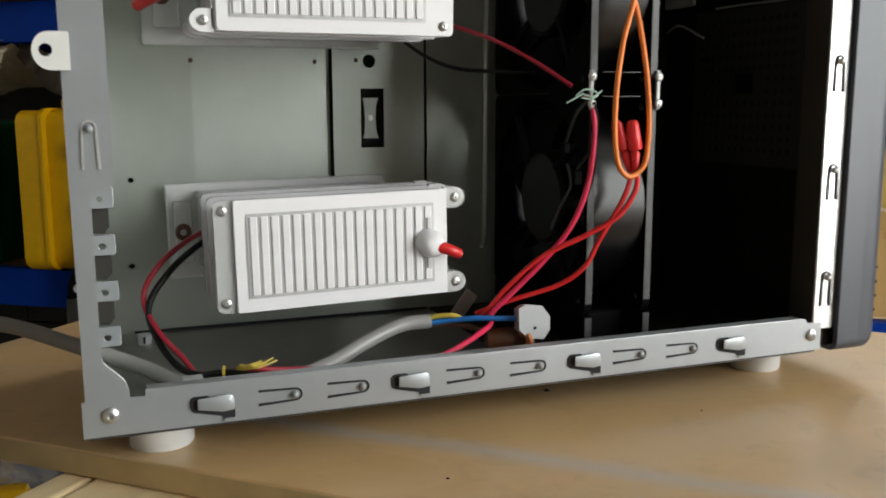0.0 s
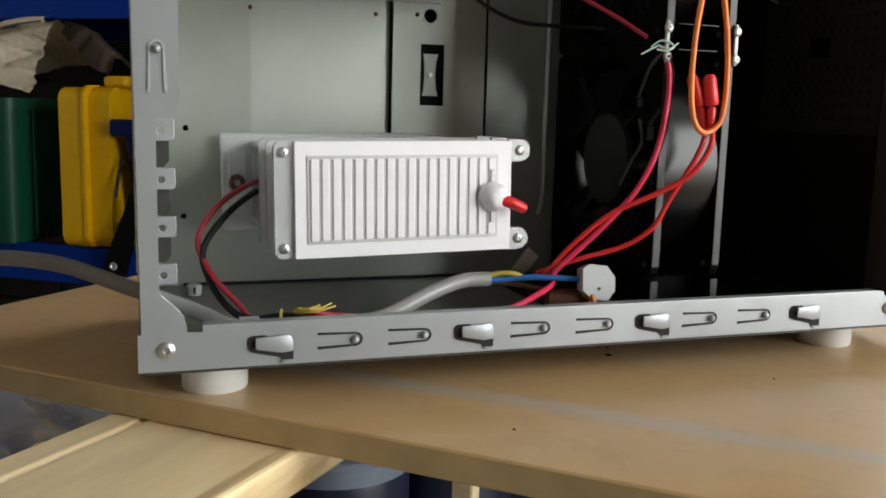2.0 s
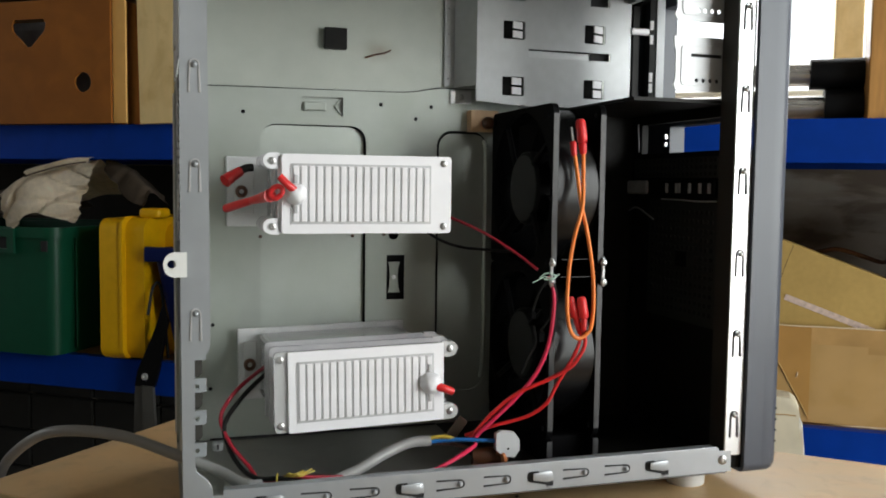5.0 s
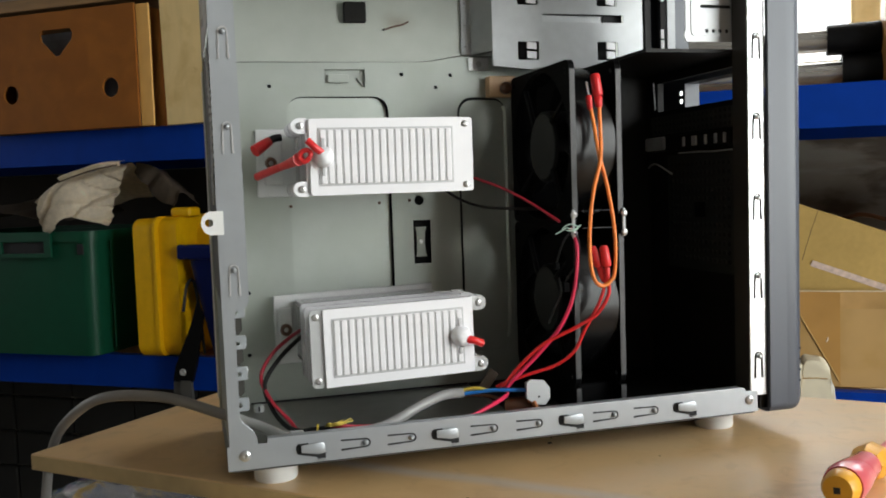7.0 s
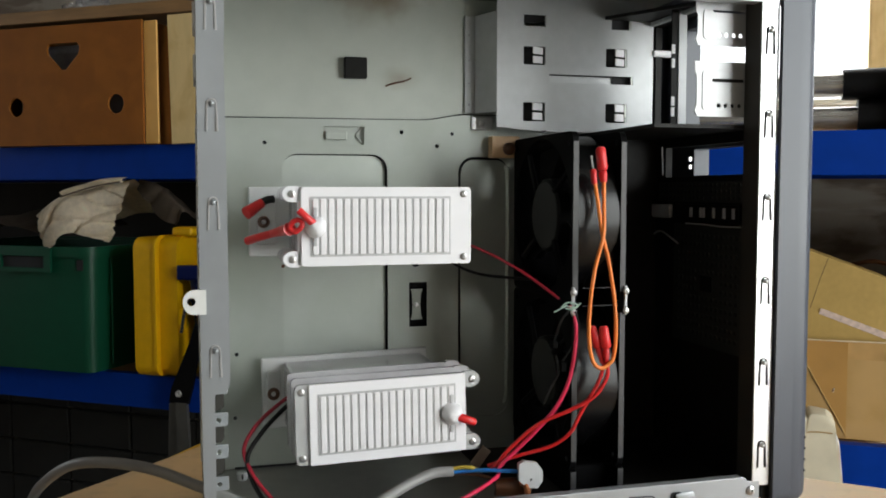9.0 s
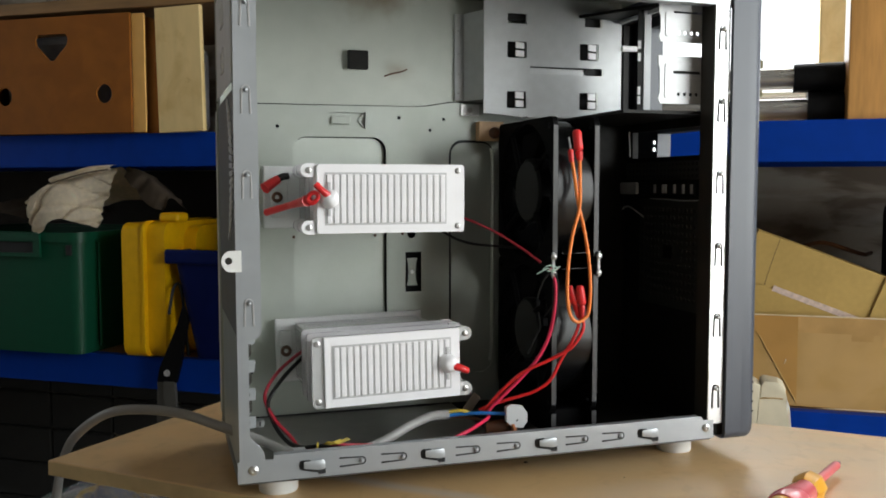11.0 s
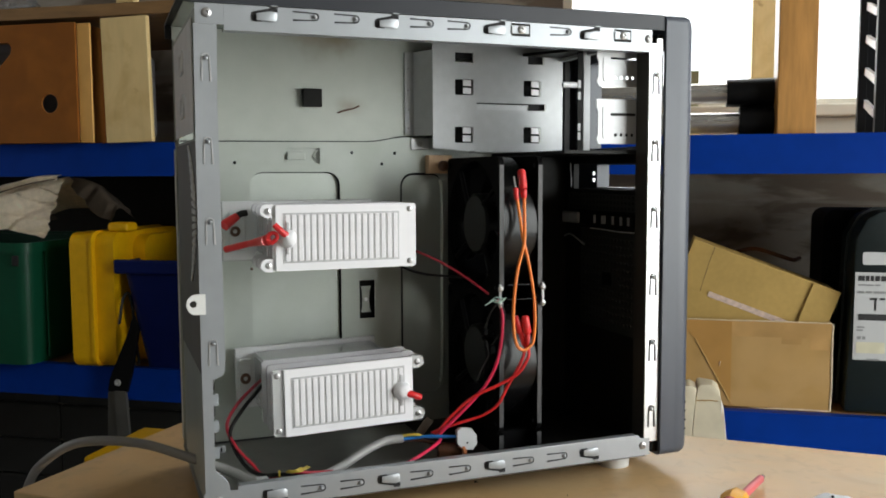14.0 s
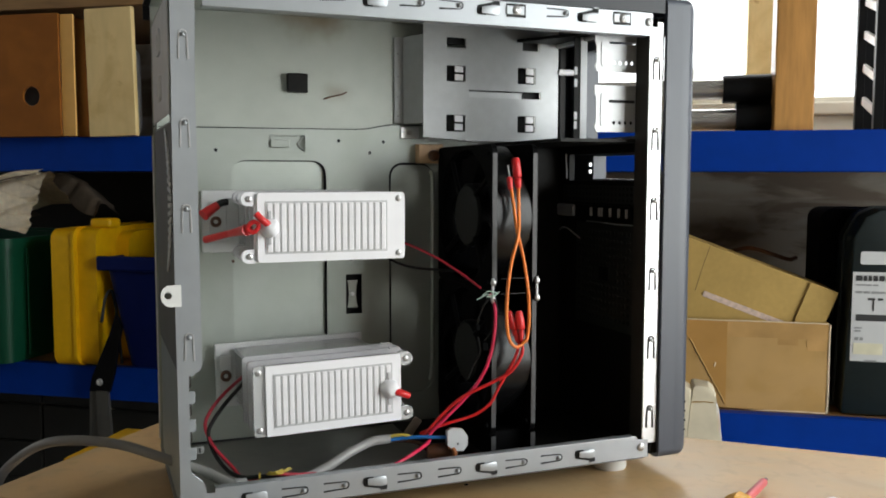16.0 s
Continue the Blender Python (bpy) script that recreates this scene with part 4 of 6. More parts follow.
# black wedge stands in for the shaded underside of the top
part("bay_shade", prism(bmesh.new(), [(0.3180, 0.1415), (0.3640, 0.0600), (0.3640, 0.1415)], 0.3703, 0.3730, "xy"), MATTBLACK, case)

# feet
for x, y in ((0.0325, 0.034), (0.3560, 0.035), (0.0325, 0.150), (0.3520, 0.150)):
    part("foot", lt([(0, 0), (0, 0.0132), (0.0008, 0.0138), (0.0125, 0.0142), (0.0138, 0.0135), (0.0138, 0)], (x, y, TZ), (0, 0, 1), 28), FOOTW, case, "white round rubber foot", smooth=40)

# small things stuck inside the case
single("black_pad", bx(0.1123, 0.1297, 0.1630, 0.1699, 0.3207, 0.3366, bevel=0.0008), MATTBLACK, "small black foam pad stuck on the steel wall", "pad")
single("wire_scrap", tb([(0.1450, 0.1690, 0.3158), (0.1530, 0.1680, 0.3185), (0.1600, 0.1685, 0.3200), (0.1655, 0.1690, 0.3226)], 0.0007, 6), BROWNC, "short brown wire scrap on the steel wall", "wire")
blockt = thing("terminal_block", (0.2395, 0.159, 0.2604), "tan block with a brown bolt fixed on the tray", "terminal block")
part("body", bx(0.2278, 0.2514, 0.1545, 0.1648, 0.2604, 0.2776, bevel=0.0008), TAN, blockt)
part("bolt", lt([(0, 0.0052), (0.003, 0.0050), (0.0055, 0.0032), (0.006, 0)], (0.2420, 0.1545, 0.2675), (0, -1, 0), 12), BROWNC, blockt, "brown bolt head")


# ---- fans ----
def fan(z0, z1):
    x0, x1, y0 = 0.2460, 0.2855, 0.0365
    size = z1 - z0
    y1 = y0 + size
    cy, cz = (y0 + y1) / 2, (z0 + z1) / 2
    f = thing("case_fan", (0.266, cy, z0), "black square cooling fan standing inside the case", "fan", group="stacked fans")
    r = size * 0.478
    for xa, xb in ((x0, x0 + 0.0042), (x1 - 0.0042, x1)):
        fl = part("flange", holed(rrect(y0, y1, z0, z1, 0.006, 4), [disc(cy, cz, r, 40), *[disc(cy + sy * size * 0.437, cz + sz * size * 0.437, 0.0022, 8) for sy in (-1, 1) for sz in (-1, 1)]], xa, xb, "yz"), FANFACE, f)
        part("flange_edge", bx(xa + 0.0002, xb - 0.0002, y0 - 0.0007, y0 - 0.0001, z0 + 0.007, z1 - 0.007), FANEDGE, fl, "lighter grey flange edge")
    sh = bmesh.new()
    n = 40
    prof = [(x0 + 0.0042, r), (x0 + 0.0042, r + 0.0025), (x1 - 0.0042, r + 0.0025), (x1 - 0.0042, r), (x0 + 0.0042, r)]
    lathe(sh, prof, (0, cy, cz), (1, 0, 0), n)
    part("shroud", sh, GLOSSBLACK, f, smooth=40)
    hub = part("hub", lt([(0.0, 0), (0.0, 0.0255), (0.0015, 0.0270), (0.030, 0.0270), (0.030, 0)], (x0 + 0.003, cy, cz), (1, 0, 0), 30), BLACK, f, smooth=40)
    part("hub_label", lt([(0, 0), (0, 0.0245), (-0.0003, 0.0245), (-0.0003, 0)], (x0 + 0.0029, cy, cz), (1, 0, 0), 30), FANLABEL, hub, "dark grey hub label")
    for k in range(7):
        bm = bmesh.new()
        grid = []
        for i in range(6):
            rr = 0.0265 + (r - 0.0285) * i / 5
            row = []
            for j in range(4):
                ang = 2 * math.pi * k / 7 + (j / 3 - 0.5) * (0.62 - 0.05 * i) + 0.07 * i
                row.append(bm.verts.new((x0 + 0.010 + 0.020 * j / 3, cy + rr * math.cos(ang), cz + rr * math.sin(ang))))
            grid.append(row)
        for i in range(5):
            for j in range(3):
                bm.faces.new((grid[i][j], grid[i + 1][j], grid[i + 1][j + 1], grid[i][j + 1]))
        bmesh.ops.solidify(bm, geom=bm.faces[:], thickness=0.0012)
        part("blade", bm, BLACK, f, smooth=50)
    for k in range(4):
        w = radians(45 + 90 * k)
        p0 = (x0 + 0.0035, cy + 0.025 * math.cos(w), cz + 0.025 * math.sin(w))
        p1 = (x0 + 0.0035, cy + (r + 0.001) * math.cos(w + 0.15), cz + (r + 0.001) * math.sin(w + 0.15))
        part("strut", tb([p0, p1], 0.0022, 6), BLACK, f)
    return f


FANLABEL = mat("fan_label", (0.011, 0.012, 0.013), 0.40, vary=0.1)
fan(0.0415, 0.1576)
fan(0.1579, 0.2745)
stand = thing("fan_bracket", (0.266, 0.0940, FL), "thin black bracket under the stacked fans", "bracket")
part("plate", bx(0.2506, 0.2808, 0.0480, 0.1510, FL + 0.0011, 0.0414, bevel=0.001, seg=1), FANFACE, stand)
for x in (0.2460, 0.2813):
    leg = part("leg", bx(x, x + 0.0042, 0.0365, 0.1510, FL + 0.0011, 0.0414), FANFACE, stand)
    part("leg_edge", bx(x + 0.0002, x + 0.0040, 0.0358, 0.0364, FL + 0.0030, 0.0410), FANEDGE, leg, "lighter grey edge")
for z in (0.1556, 0.1678):
    part("seam_ridge", bx(0.2540, 0.2760, 0.0366, 0.0370, z, z + 0.0003), FANEDGE, stand)
for x in (0.2462, 0.2852):
    tie = thing("fan_clip", (x, 0.0355, 0.1575), "small bright metal clip joining the two fans", "clip")
    part("strap", bx(x - 0.0011, x + 0.0011, 0.0340, 0.0356, 0.1490, 0.1690, bevel=0.0004, seg=1), CAGE, tie)
    again("screw", SCREW_S, tie, (x, 0.0340, 0.1520))
    again("screw", SCREW_S, tie, (x, 0.0340, 0.1655))


# ---- ozone modules ----
def module(cx, cz, fy, flip, label, rz=0.0, ry=0.0, tall=1.0):
    """A ceramic plate with grey electrode lines on a stack of acrylic plates; flip: ears and knob at the left end."""
    q = pose(cx, fy, cz, 0, ry, rz) @ Matrix.Diagonal((1, 1, tall, 1))
    mo = thing("ozone_module", (0, 0.1, -0.0255), label, "electronic module", q, group="ozone modules")
    sx = -1 if flip else 1

    def X(a, b):
        return (min(sx * a, sx * b), max(sx * a, sx * b))

    def eared(y0, y1):
        a, b = X(-0.0625, 0.0540)
        pts = rrect(a, b, -0.0258, 0.0258, 0.003, 3)
        bm = prism(bmesh.new(), pts, y0, y1)
        for z in (-0.0212, 0.0212):
            c = sx * (0.0580 if flip else 0.0590)
            e = sx * 0.0530
            ring = [(c + sx * 0.0056 * math.cos(radians(w)), z + 0.0052 * math.sin(radians(w))) for w in range(-90, 91, 18)]
            prism(bm, [(e, z - 0.0052), *ring, (e, z + 0.0052)], y0, y1)
        return bm

    part("front_plate", eared(0.0, 0.0032), ACRYLIC2 if not flip else WHITEP, mo, "clear acrylic plate with screw ears")
    part("spacer_plate", eared(0.0205, 0.0235), SPACER, mo)
    part("spacer_plate", eared(0.0405, 0.0435), SPACER, mo)
    a, b = X(-0.0535, 0.0535)
    if flip:
        a, b = -0.0520, 0.0625
    part("ceramic_frame", prism(bmesh.new(), rrect(a, b, -0.0258, 0.0258, 0.0025 if flip else 0.0006, 3), -0.0022, -0.0001), WHITEP, mo, "white frame of the ceramic plate")
    a, b = X(-0.0480, 0.0462)
    el = part("electrode", bx(a, b, -0.0027, -0.0023, -0.0196, 0.0196), ELECTRODE, mo, "grey printed electrode")
    n = 18
    pitch = (b - a - 0.0014) / n
    me = mesh_of("ceramic_bar", bx(-pitch * 0.37, pitch * 0.37, -0.0007, 0.0, -0.0182, 0.0182, bevel=0.0004, seg=1), CERAMIC)
    for k in range(n):
        again("ceramic_bar", me, el, (a + 0.0007 + pitch * (k + 0.5), -0.0027, 0))
    kx = sx * 0.0432
    for z in (-0.0085, 0.0085):
        part("contact", bx(kx - 0.0012, kx + 0.0012, -0.0042, -0.0030, z - 0.004, z + 0.004, bevel=0.0003, seg=1), ELECTRODE, mo)
    knob = lt([(0, 0.0070), (0.0020, 0.0070), (0.0040, 0.0062), (0.0060, 0.0058), (0.0080, 0.0044), (0.0090, 0.0028), (0.0093, 0)], (kx, -0.0028, 0), (0, -1, 0), 20)
    part("silicone_blob", crumple(knob, 0.0010, 220, cx * 50), WHITEP, mo, "white silicone blob over the contact", smooth=60)
    for x in (-0.0572, 0.0578) if flip else (-0.0585, 0.0588):
        for z in (-0.0212, 0.0212):
            again("screw", SCREW_S, mo, (sx * x, -0.0003 if not flip or x > 0 else -0.0023, z))
    for x in (-0.0560, 0.0500):
        for z in (-0.0200, 0.0200):
            part("stud", tb([(sx * x, 0.0033, z), (sx * x, 0.1000, z)], 0.0016, 8), CHROME, mo)
    a, b = X(-0.0570, 0.0500)
    shell = bmesh.new()
    for x0, x1, z0, z1 in ((a, b, 0.0205, 0.0222), (a, b, -0.0222, -0.0205), (a, a + 0.0016, -0.0204, 0.0204), (b - 0.0016, b, -0.0204, 0.0204)):
        box(shell, x0, x1, 0.0437, 0.1010, z0, z1)
    part("housing", shell, MILKY, mo, "milky acrylic housing")
    part("core", bx(a + 0.010, b - 0.010, 0.0500, 0.0960, -0.0150, 0.0120, bevel=0.003), FOOTW, mo)
    part("mount_plate", bx(-0.0800 if flip else -0.0738, 0.0560, 0.1012, 0.1040, -0.0262, 0.0262, bevel=0.0012), ACRYLIC, mo, "milky acrylic mounting plate")
    part("mount_step", bx(-0.0740 if flip else -0.0700, -0.0600, 0.0985, 0.1011, -0.0170, 0.0170, bevel=0.0008), ACRYLIC, mo)
    part("grommet", lt([(0, 0.0018), (0, 0.0048), (0.0018, 0.0044), (0.0022, 0.0030), (0.0006, 0.0018), (0, 0.0018)], (-0.0690 if flip else -0.0655, 0.0985, 0), (0, -1, 0), 14), BROWNC, mo, "brown fixing grommet")
    return mo


module(0.1185, 0.2110, 0.0605, True, "white ozone module with grey striped ceramic plate, knob near its ears")
module(0.1237, 0.0822, 0.0580, False, "white ozone module with grey striped plate above the case floor", 2.0, -0.9, 1.035)


# ---- cables ----
def cable(name, runs, label, category="cable"):
    base = Vector(runs[0][1][0])
    c = thing(name, base, label, category)
    for part_name, pts, r, material in runs:
        part(part_name, tb(pts, r, 10 if r > 0.002 else 8), material, c, smooth=60)
    return c


cable("mains_cable", [
    ("sheath", [(-0.152, 0.245, -0.40), (-0.142, 0.232, -0.12), (-0.133, 0.216, -0.035), (-0.1232, 0.198, 0.0000), (-0.1093, 0.172, 0.0220), (-0.0879, 0.144, 0.0410),
                (-0.0642, 0.122, 0.0480), (-0.0329, 0.101, 0.0475), (-0.0031, 0.086, 0.0385), (0.026, 0.066, 0.0302), (0.044, 0.042, 0.0266), (0.074, 0.027, 0.0264),
                (0.108, 0.044, 0.0275), (0.136, 0.058, 0.0350), (0.155, 0.063, 0.0398), (0.1695, 0.063, 0.0402)], 0.0038, GREYC),
    ("blue_core", [(0.167, 0.0625, 0.0395), (0.178, 0.060, 0.0405), (0.190, 0.054, 0.0420), (0.203, 0.048, 0.0422), (0.213, 0.046, 0.0415)], 0.0015, BLUE),
    ("earth_core", [(0.167, 0.063, 0.0415), (0.174, 0.061, 0.0432), (0.181, 0.0585, 0.0432), (0.187, 0.058, 0.0408)], 0.0014, YELLOWW),
    ("brown_core", [(0.167, 0.064, 0.039), (0.185, 0.062, 0.037), (0.200, 0.055, 0.034), (0.212, 0.050, 0.032)], 0.0015, BROWNC),
], "grey mains cable lying in the case with blue and yellow cores")

conn = thing("wire_connector", (0.2165, 0.044, 0.034), "pale grey wire connector with brown taped copper ends", "connector")
cb = prism(bmesh.new(), [(-0.0075, -0.0050), (-0.0020, -0.0088), (0.0055, -0.0085), (0.0085, -0.0035), (0.0080, 0.0035), (0.0035, 0.0085), (-0.0050, 0.0085), (-0.0085, 0.0060)], -0.0060, 0.0060)
cb.transform(pose(0.2185, 0.0425, 0.0405, -12, 6, -14))
part("body", cb, mat("connector_grey", (0.58, 0.59, 0.60), 0.45, vary=0.04), conn)
for k in (-0.0022, 0.0042):
    part("hole", lt([(0, 0), (0, 0.0009), (0.0004, 0.0009), (0.0004, 0)], (0.2195 + k, 0.0363, 0.0385), (0, -1, 0), 8), SLIT, conn)
part("tape_roll", crumple(lt([(0, 0), (0, 0.006), (0.010, 0.0072), (0.020, 0.0068), (0.024, 0.004), (0.024, 0)], (0.197, 0.052, 0.0300), (0.9, -0.2, -0.05), 12), 0.0012, 160), BROWNC, conn, "shiny brown tape", smooth=50)
part("copper_end", tb([(0.2125, 0.0420, 0.0350), (0.2140, 0.0375, 0.0345), (0.2149, 0.0368, 0.0300), (0.2150, 0.0372, 0.0262)], 0.0021, 8), COPPER, conn)
part("tape_tail", bx(0.188, 0.196, 0.0705, 0.0715, 0.038, 0.054, bevel=0.0003, seg=1, m=pose(0, 0, 0) @ Matrix.Translation((0.192, 0.071, 0.046)) @ pose(0, 0, 0, 0, 38, 0) @ Matrix.Translation((-0.192, -0.071, -0.046))), mat("dark_tape", (0.060, 0.042, 0.028), 0.4), conn, "dark tape tail")

cable("supply_pair", [
    ("red_wire", [(0.0700, 0.1400, 0.0850), (0.0540, 0.1100, 0.0830), (0.0380, 0.0920, 0.0740), (0.0295, 0.0880, 0.0590), (0.0350, 0.0750, 0.0445), (0.0450, 0.0600, 0.0338), (0.0500, 0.0460, 0.0290),
                  (0.0562, 0.0320, 0.0318), (0.0682, 0.0210, 0.0373), (0.0822, 0.0210, 0.0353), (0.1002, 0.0240, 0.0328)], 0.0014, DARKRED),
    ("black_wire", [(0.0700, 0.1380, 0.0810), (0.0560, 0.1080, 0.0785), (0.0420, 0.0900, 0.0700), (0.0315, 0.0840, 0.0550), (0.0345, 0.0750, 0.0405), (0.0420, 0.0600, 0.0308), (0.0500, 0.0420, 0.0306),
                    (0.0582, 0.0270, 0.0348), (0.0702, 0.0210, 0.0358), (0.0902, 0.0230, 0.0333)], 0.0016, BLACKW),
], "twisted red and black supply wires hanging beside the module")
tie2 = thing("wire_tie", (0.0582, 0.021, 0.0330), "frayed yellow wire tie round the supply wires", "wire tie")
part("loop", lt([(0, 0.0028), (0, 0.0036), (0.0012, 0.0036), (0.0012, 0.0028), (0, 0.0028)], (0.0592, 0.0265, 0.0345), (1, -0.2, 0), 12), YELLOWW, tie2)
for k in range(7):
    part("strand", tb([(0.0640, 0.0225, 0.0372), (0.0660 + 0.0010 * k, 0.0200 - 0.0006 * k, 0.0396 - 0.0006 * (k % 4)), (0.0690 + 0.0013 * k, 0.0192, 0.0386 + 0.0008 * (k % 2)), (0.0715 + 0.0018 * k, 0.0190 + 0.0005 * k, 0.0394 + 0.0007 * (k % 3))], 0.00045, 5), YELLOWW, tie2)
part("clip", bx(0.0415, 0.0500, 0.018, 0.024, 0.0350, 0.0362, bevel=0.0004, seg=1), CAGE, tie2, "small metal cable clip")

cable("signal_wires", [
    ("pink_wire", [(0.2440, 0.0360, 0.1565), (0.2475, 0.0345, 0.1480), (0.2480, 0.0340, 0.1320), (0.2440, 0.0340, 0.1080), (0.2360, 0.0370, 0.0880), (0.2230, 0.0430, 0.0700), (0.2090, 0.0485, 0.0545), (0.2000, 0.0510, 0.0450),
                   (0.1985, 0.0500, 0.0395), (0.1935, 0.0460, 0.0375), (0.1760, 0.0330, 0.0345), (0.1560, 0.0240, 0.0300), (0.1480, 0.0210, 0.0265)], 0.0015, PINKRED),
    ("red_wire", [(0.2655, 0.0210, 0.1180), (0.2652, 0.0215, 0.1090), (0.2580, 0.0250, 0.0960), (0.2440, 0.0320, 0.0860), (0.2240, 0.0420, 0.0745), (0.2080, 0.0500, 0.0580), (0.1980, 0.0540, 0.0450), (0.1950, 0.0570, 0.0410)], 0.0014, RED),
    ("red_wire", [(0.2640, 0.0230, 0.1180), (0.2600, 0.0240, 0.1050), (0.2500, 0.0300, 0.0830), (0.2440, 0.0340, 0.0690), (0.2330, 0.0410, 0.0590), (0.2150, 0.0500, 0.0520), (0.2030, 0.0560, 0.0470), (0.1940, 0.0600, 0.0430)], 0.0013, RED),
    ("black_wire", [(0.2470, 0.0350, 0.1420), (0.2495, 0.0345, 0.1280), (0.2480, 0.0350, 0.1140), (0.2430, 0.0360, 0.1000), (0.2400, 0.0420, 0.0860)], 0.0010, BLACKW),
    ("lead_red", [(0.1720, 0.1200, 0.2050), (0.1900, 0.1000, 0.1960), (0.2080, 0.0750, 0.1860), (0.2240, 0.0560, 0.1740), (0.2380, 0.0400, 0.1610)], 0.0011, DARKRED),
    ("lead_black", [(0.1700, 0.1280, 0.1930), (0.1880, 0.1200, 0.1790), (0.2050, 0.1130, 0.1720), (0.2250, 0.1000, 0.1700), (0.2420, 0.0900, 0.1690)], 0.0011, BLACKW),
], "loose red and pink wires gathered at the fans")
bc = thing("fan_plug", (0.2370, 0.0385, 0.1180), "small black fan plugs on thin black wires", "plug")
for x, y, z, w, h in ((0.2400, 0.0372, 0.1150, 0.0022, 0.0036), (0.2345, 0.0395, 0.1300, 0.0018, 0.0026)):
    part("housing", bx(x - w, x + w, y - 0.0025, y + 0.0025, z - h, z + h, bevel=0.0005, seg=1), FANFACE, bc)
for pts in ([(0.2345, 0.0395, 0.1320), (0.2385, 0.0360, 0.1470), (0.2440, 0.0345, 0.1540)], [(0.2355, 0.0385, 0.1220), (0.2370, 0.0375, 0.1110), (0.2330, 0.0400, 0.1010), (0.2290, 0.0430, 0.0890)], [(0.2400, 0.0372, 0.1190), (0.2470, 0.0350, 0.1300), (0.2500, 0.0340, 0.1420), (0.2470, 0.0335, 0.1530)]):
    part("wire", tb(pts, 0.0009, 6), BLACKW, bc)
gt = thing("twist_tie", (0.2440, 0.0350, 0.1560), "thin pale green twist tie knotted round the wires", "twist tie")
for pts in ([(0.2370, 0.0340, 0.1560), (0.2410, 0.0325, 0.1590), (0.2460, 0.0325, 0.1585), (0.2490, 0.0330, 0.1565), (0.2450, 0.0330, 0.1545), (0.2400, 0.0335, 0.1550)],
            [(0.2400, 0.0335, 0.1570), (0.2460, 0.0325, 0.1555), (0.2510, 0.0325, 0.1585)], [(0.2400, 0.0335, 0.1565), (0.2360, 0.0340, 0.1545), (0.2325, 0.0350, 0.1525)]):
    part("strand", tb(pts, 0.00048, 6), GREENTIE, gt)

loop = cable("jumper_loop", [
    ("orange_wire", [(0.2600, 0.0320, 0.2400), (0.2612, 0.0290, 0.2250), (0.2622, 0.0245, 0.2060), (0.2660, 0.0225, 0.1880), (0.2697, 0.0205, 0.1620), (0.2706, 0.0195, 0.1390), (0.2690, 0.0195, 0.1230), (0.2650, 0.0195, 0.1178)], 0.0014, ORANGE),
    ("orange_wire", [(0.2660, 0.0310, 0.2420), (0.2650, 0.0280, 0.2240), (0.2622, 0.0228, 0.2040), (0.2560, 0.0215, 0.1830), (0.2522, 0.0205, 0.1600), (0.2512, 0.0195, 0.1370), (0.2535, 0.0190, 0.1220), (0.2590, 0.0190, 0.1162), (0.2650, 0.0195, 0.1175)], 0.0014, ORANGE),
], "long orange jumper wire loop with red crimp terminals", "jumper wire")
for pts, r0, r1 in (([(0.2597, 0.0322, 0.2385), (0.2590, 0.0330, 0.2490)], 0.0020, 0.0024), ([(0.2660, 0.0312, 0.2400), (0.2655, 0.0318, 0.2480)], 0.0024, 0.0030), ([(0.2655, 0.0318, 0.2480), (0.2640, 0.0330, 0.2640)], 0.0036, 0.0036),
                    ([(0.2655, 0.0225, 0.1175), (0.2652, 0.0225, 0.1290)], 0.0018, 0.0024), ([(0.2652, 0.0225, 0.1290), (0.2632, 0.0235, 0.1440)], 0.0037, 0.0033),
                    ([(0.2640, 0.0250, 0.1180), (0.2612, 0.0265, 0.1290)], 0.0018, 0.0024), ([(0.2612, 0.0265, 0.1290), (0.2565, 0.0280, 0.1435)], 0.0034, 0.0030)):
    d = (Vector(pts[1]) - Vector(pts[0]))
    n = d.length
    part("crimp_terminal", lt([(0, 0), (0, r0 * 0.8), (n * 0.08, r0), (n * 0.85, r1), (n * 0.97, r1 * 0.7), (n, 0)], pts[0], d, 12), RED, loop, "red insulated crimp terminal", smooth=50)
part("pin", tb([(0.2590, 0.0330, 0.2490), (0.2578, 0.0335, 0.2580)], 0.0008, 6), BRIGHT, loop, "bare metal pin")

# red sleeves on the module contacts
def sleeve(name, parts_, label):
    c = thing(name, parts_[0][1][0], label, "wire sleeve", group="red sleeves")
    for part_name, pts, r0, r1, material in parts_:
        line = spline(pts, 6) if len(pts) > 2 else [Vector(q) for q in pts]
        part(part_name, tb(pts, r0, 10, r_end=r1), material, c, smooth=50)


sleeve("contact_sleeve", [("sleeve", [(0.1700, 0.0505, 0.0815), (0.1760, 0.0490, 0.0795), (0.1812, 0.0500, 0.0772)], 0.0030, 0.0026, RED)], "red shrink sleeve bent down from the contact")
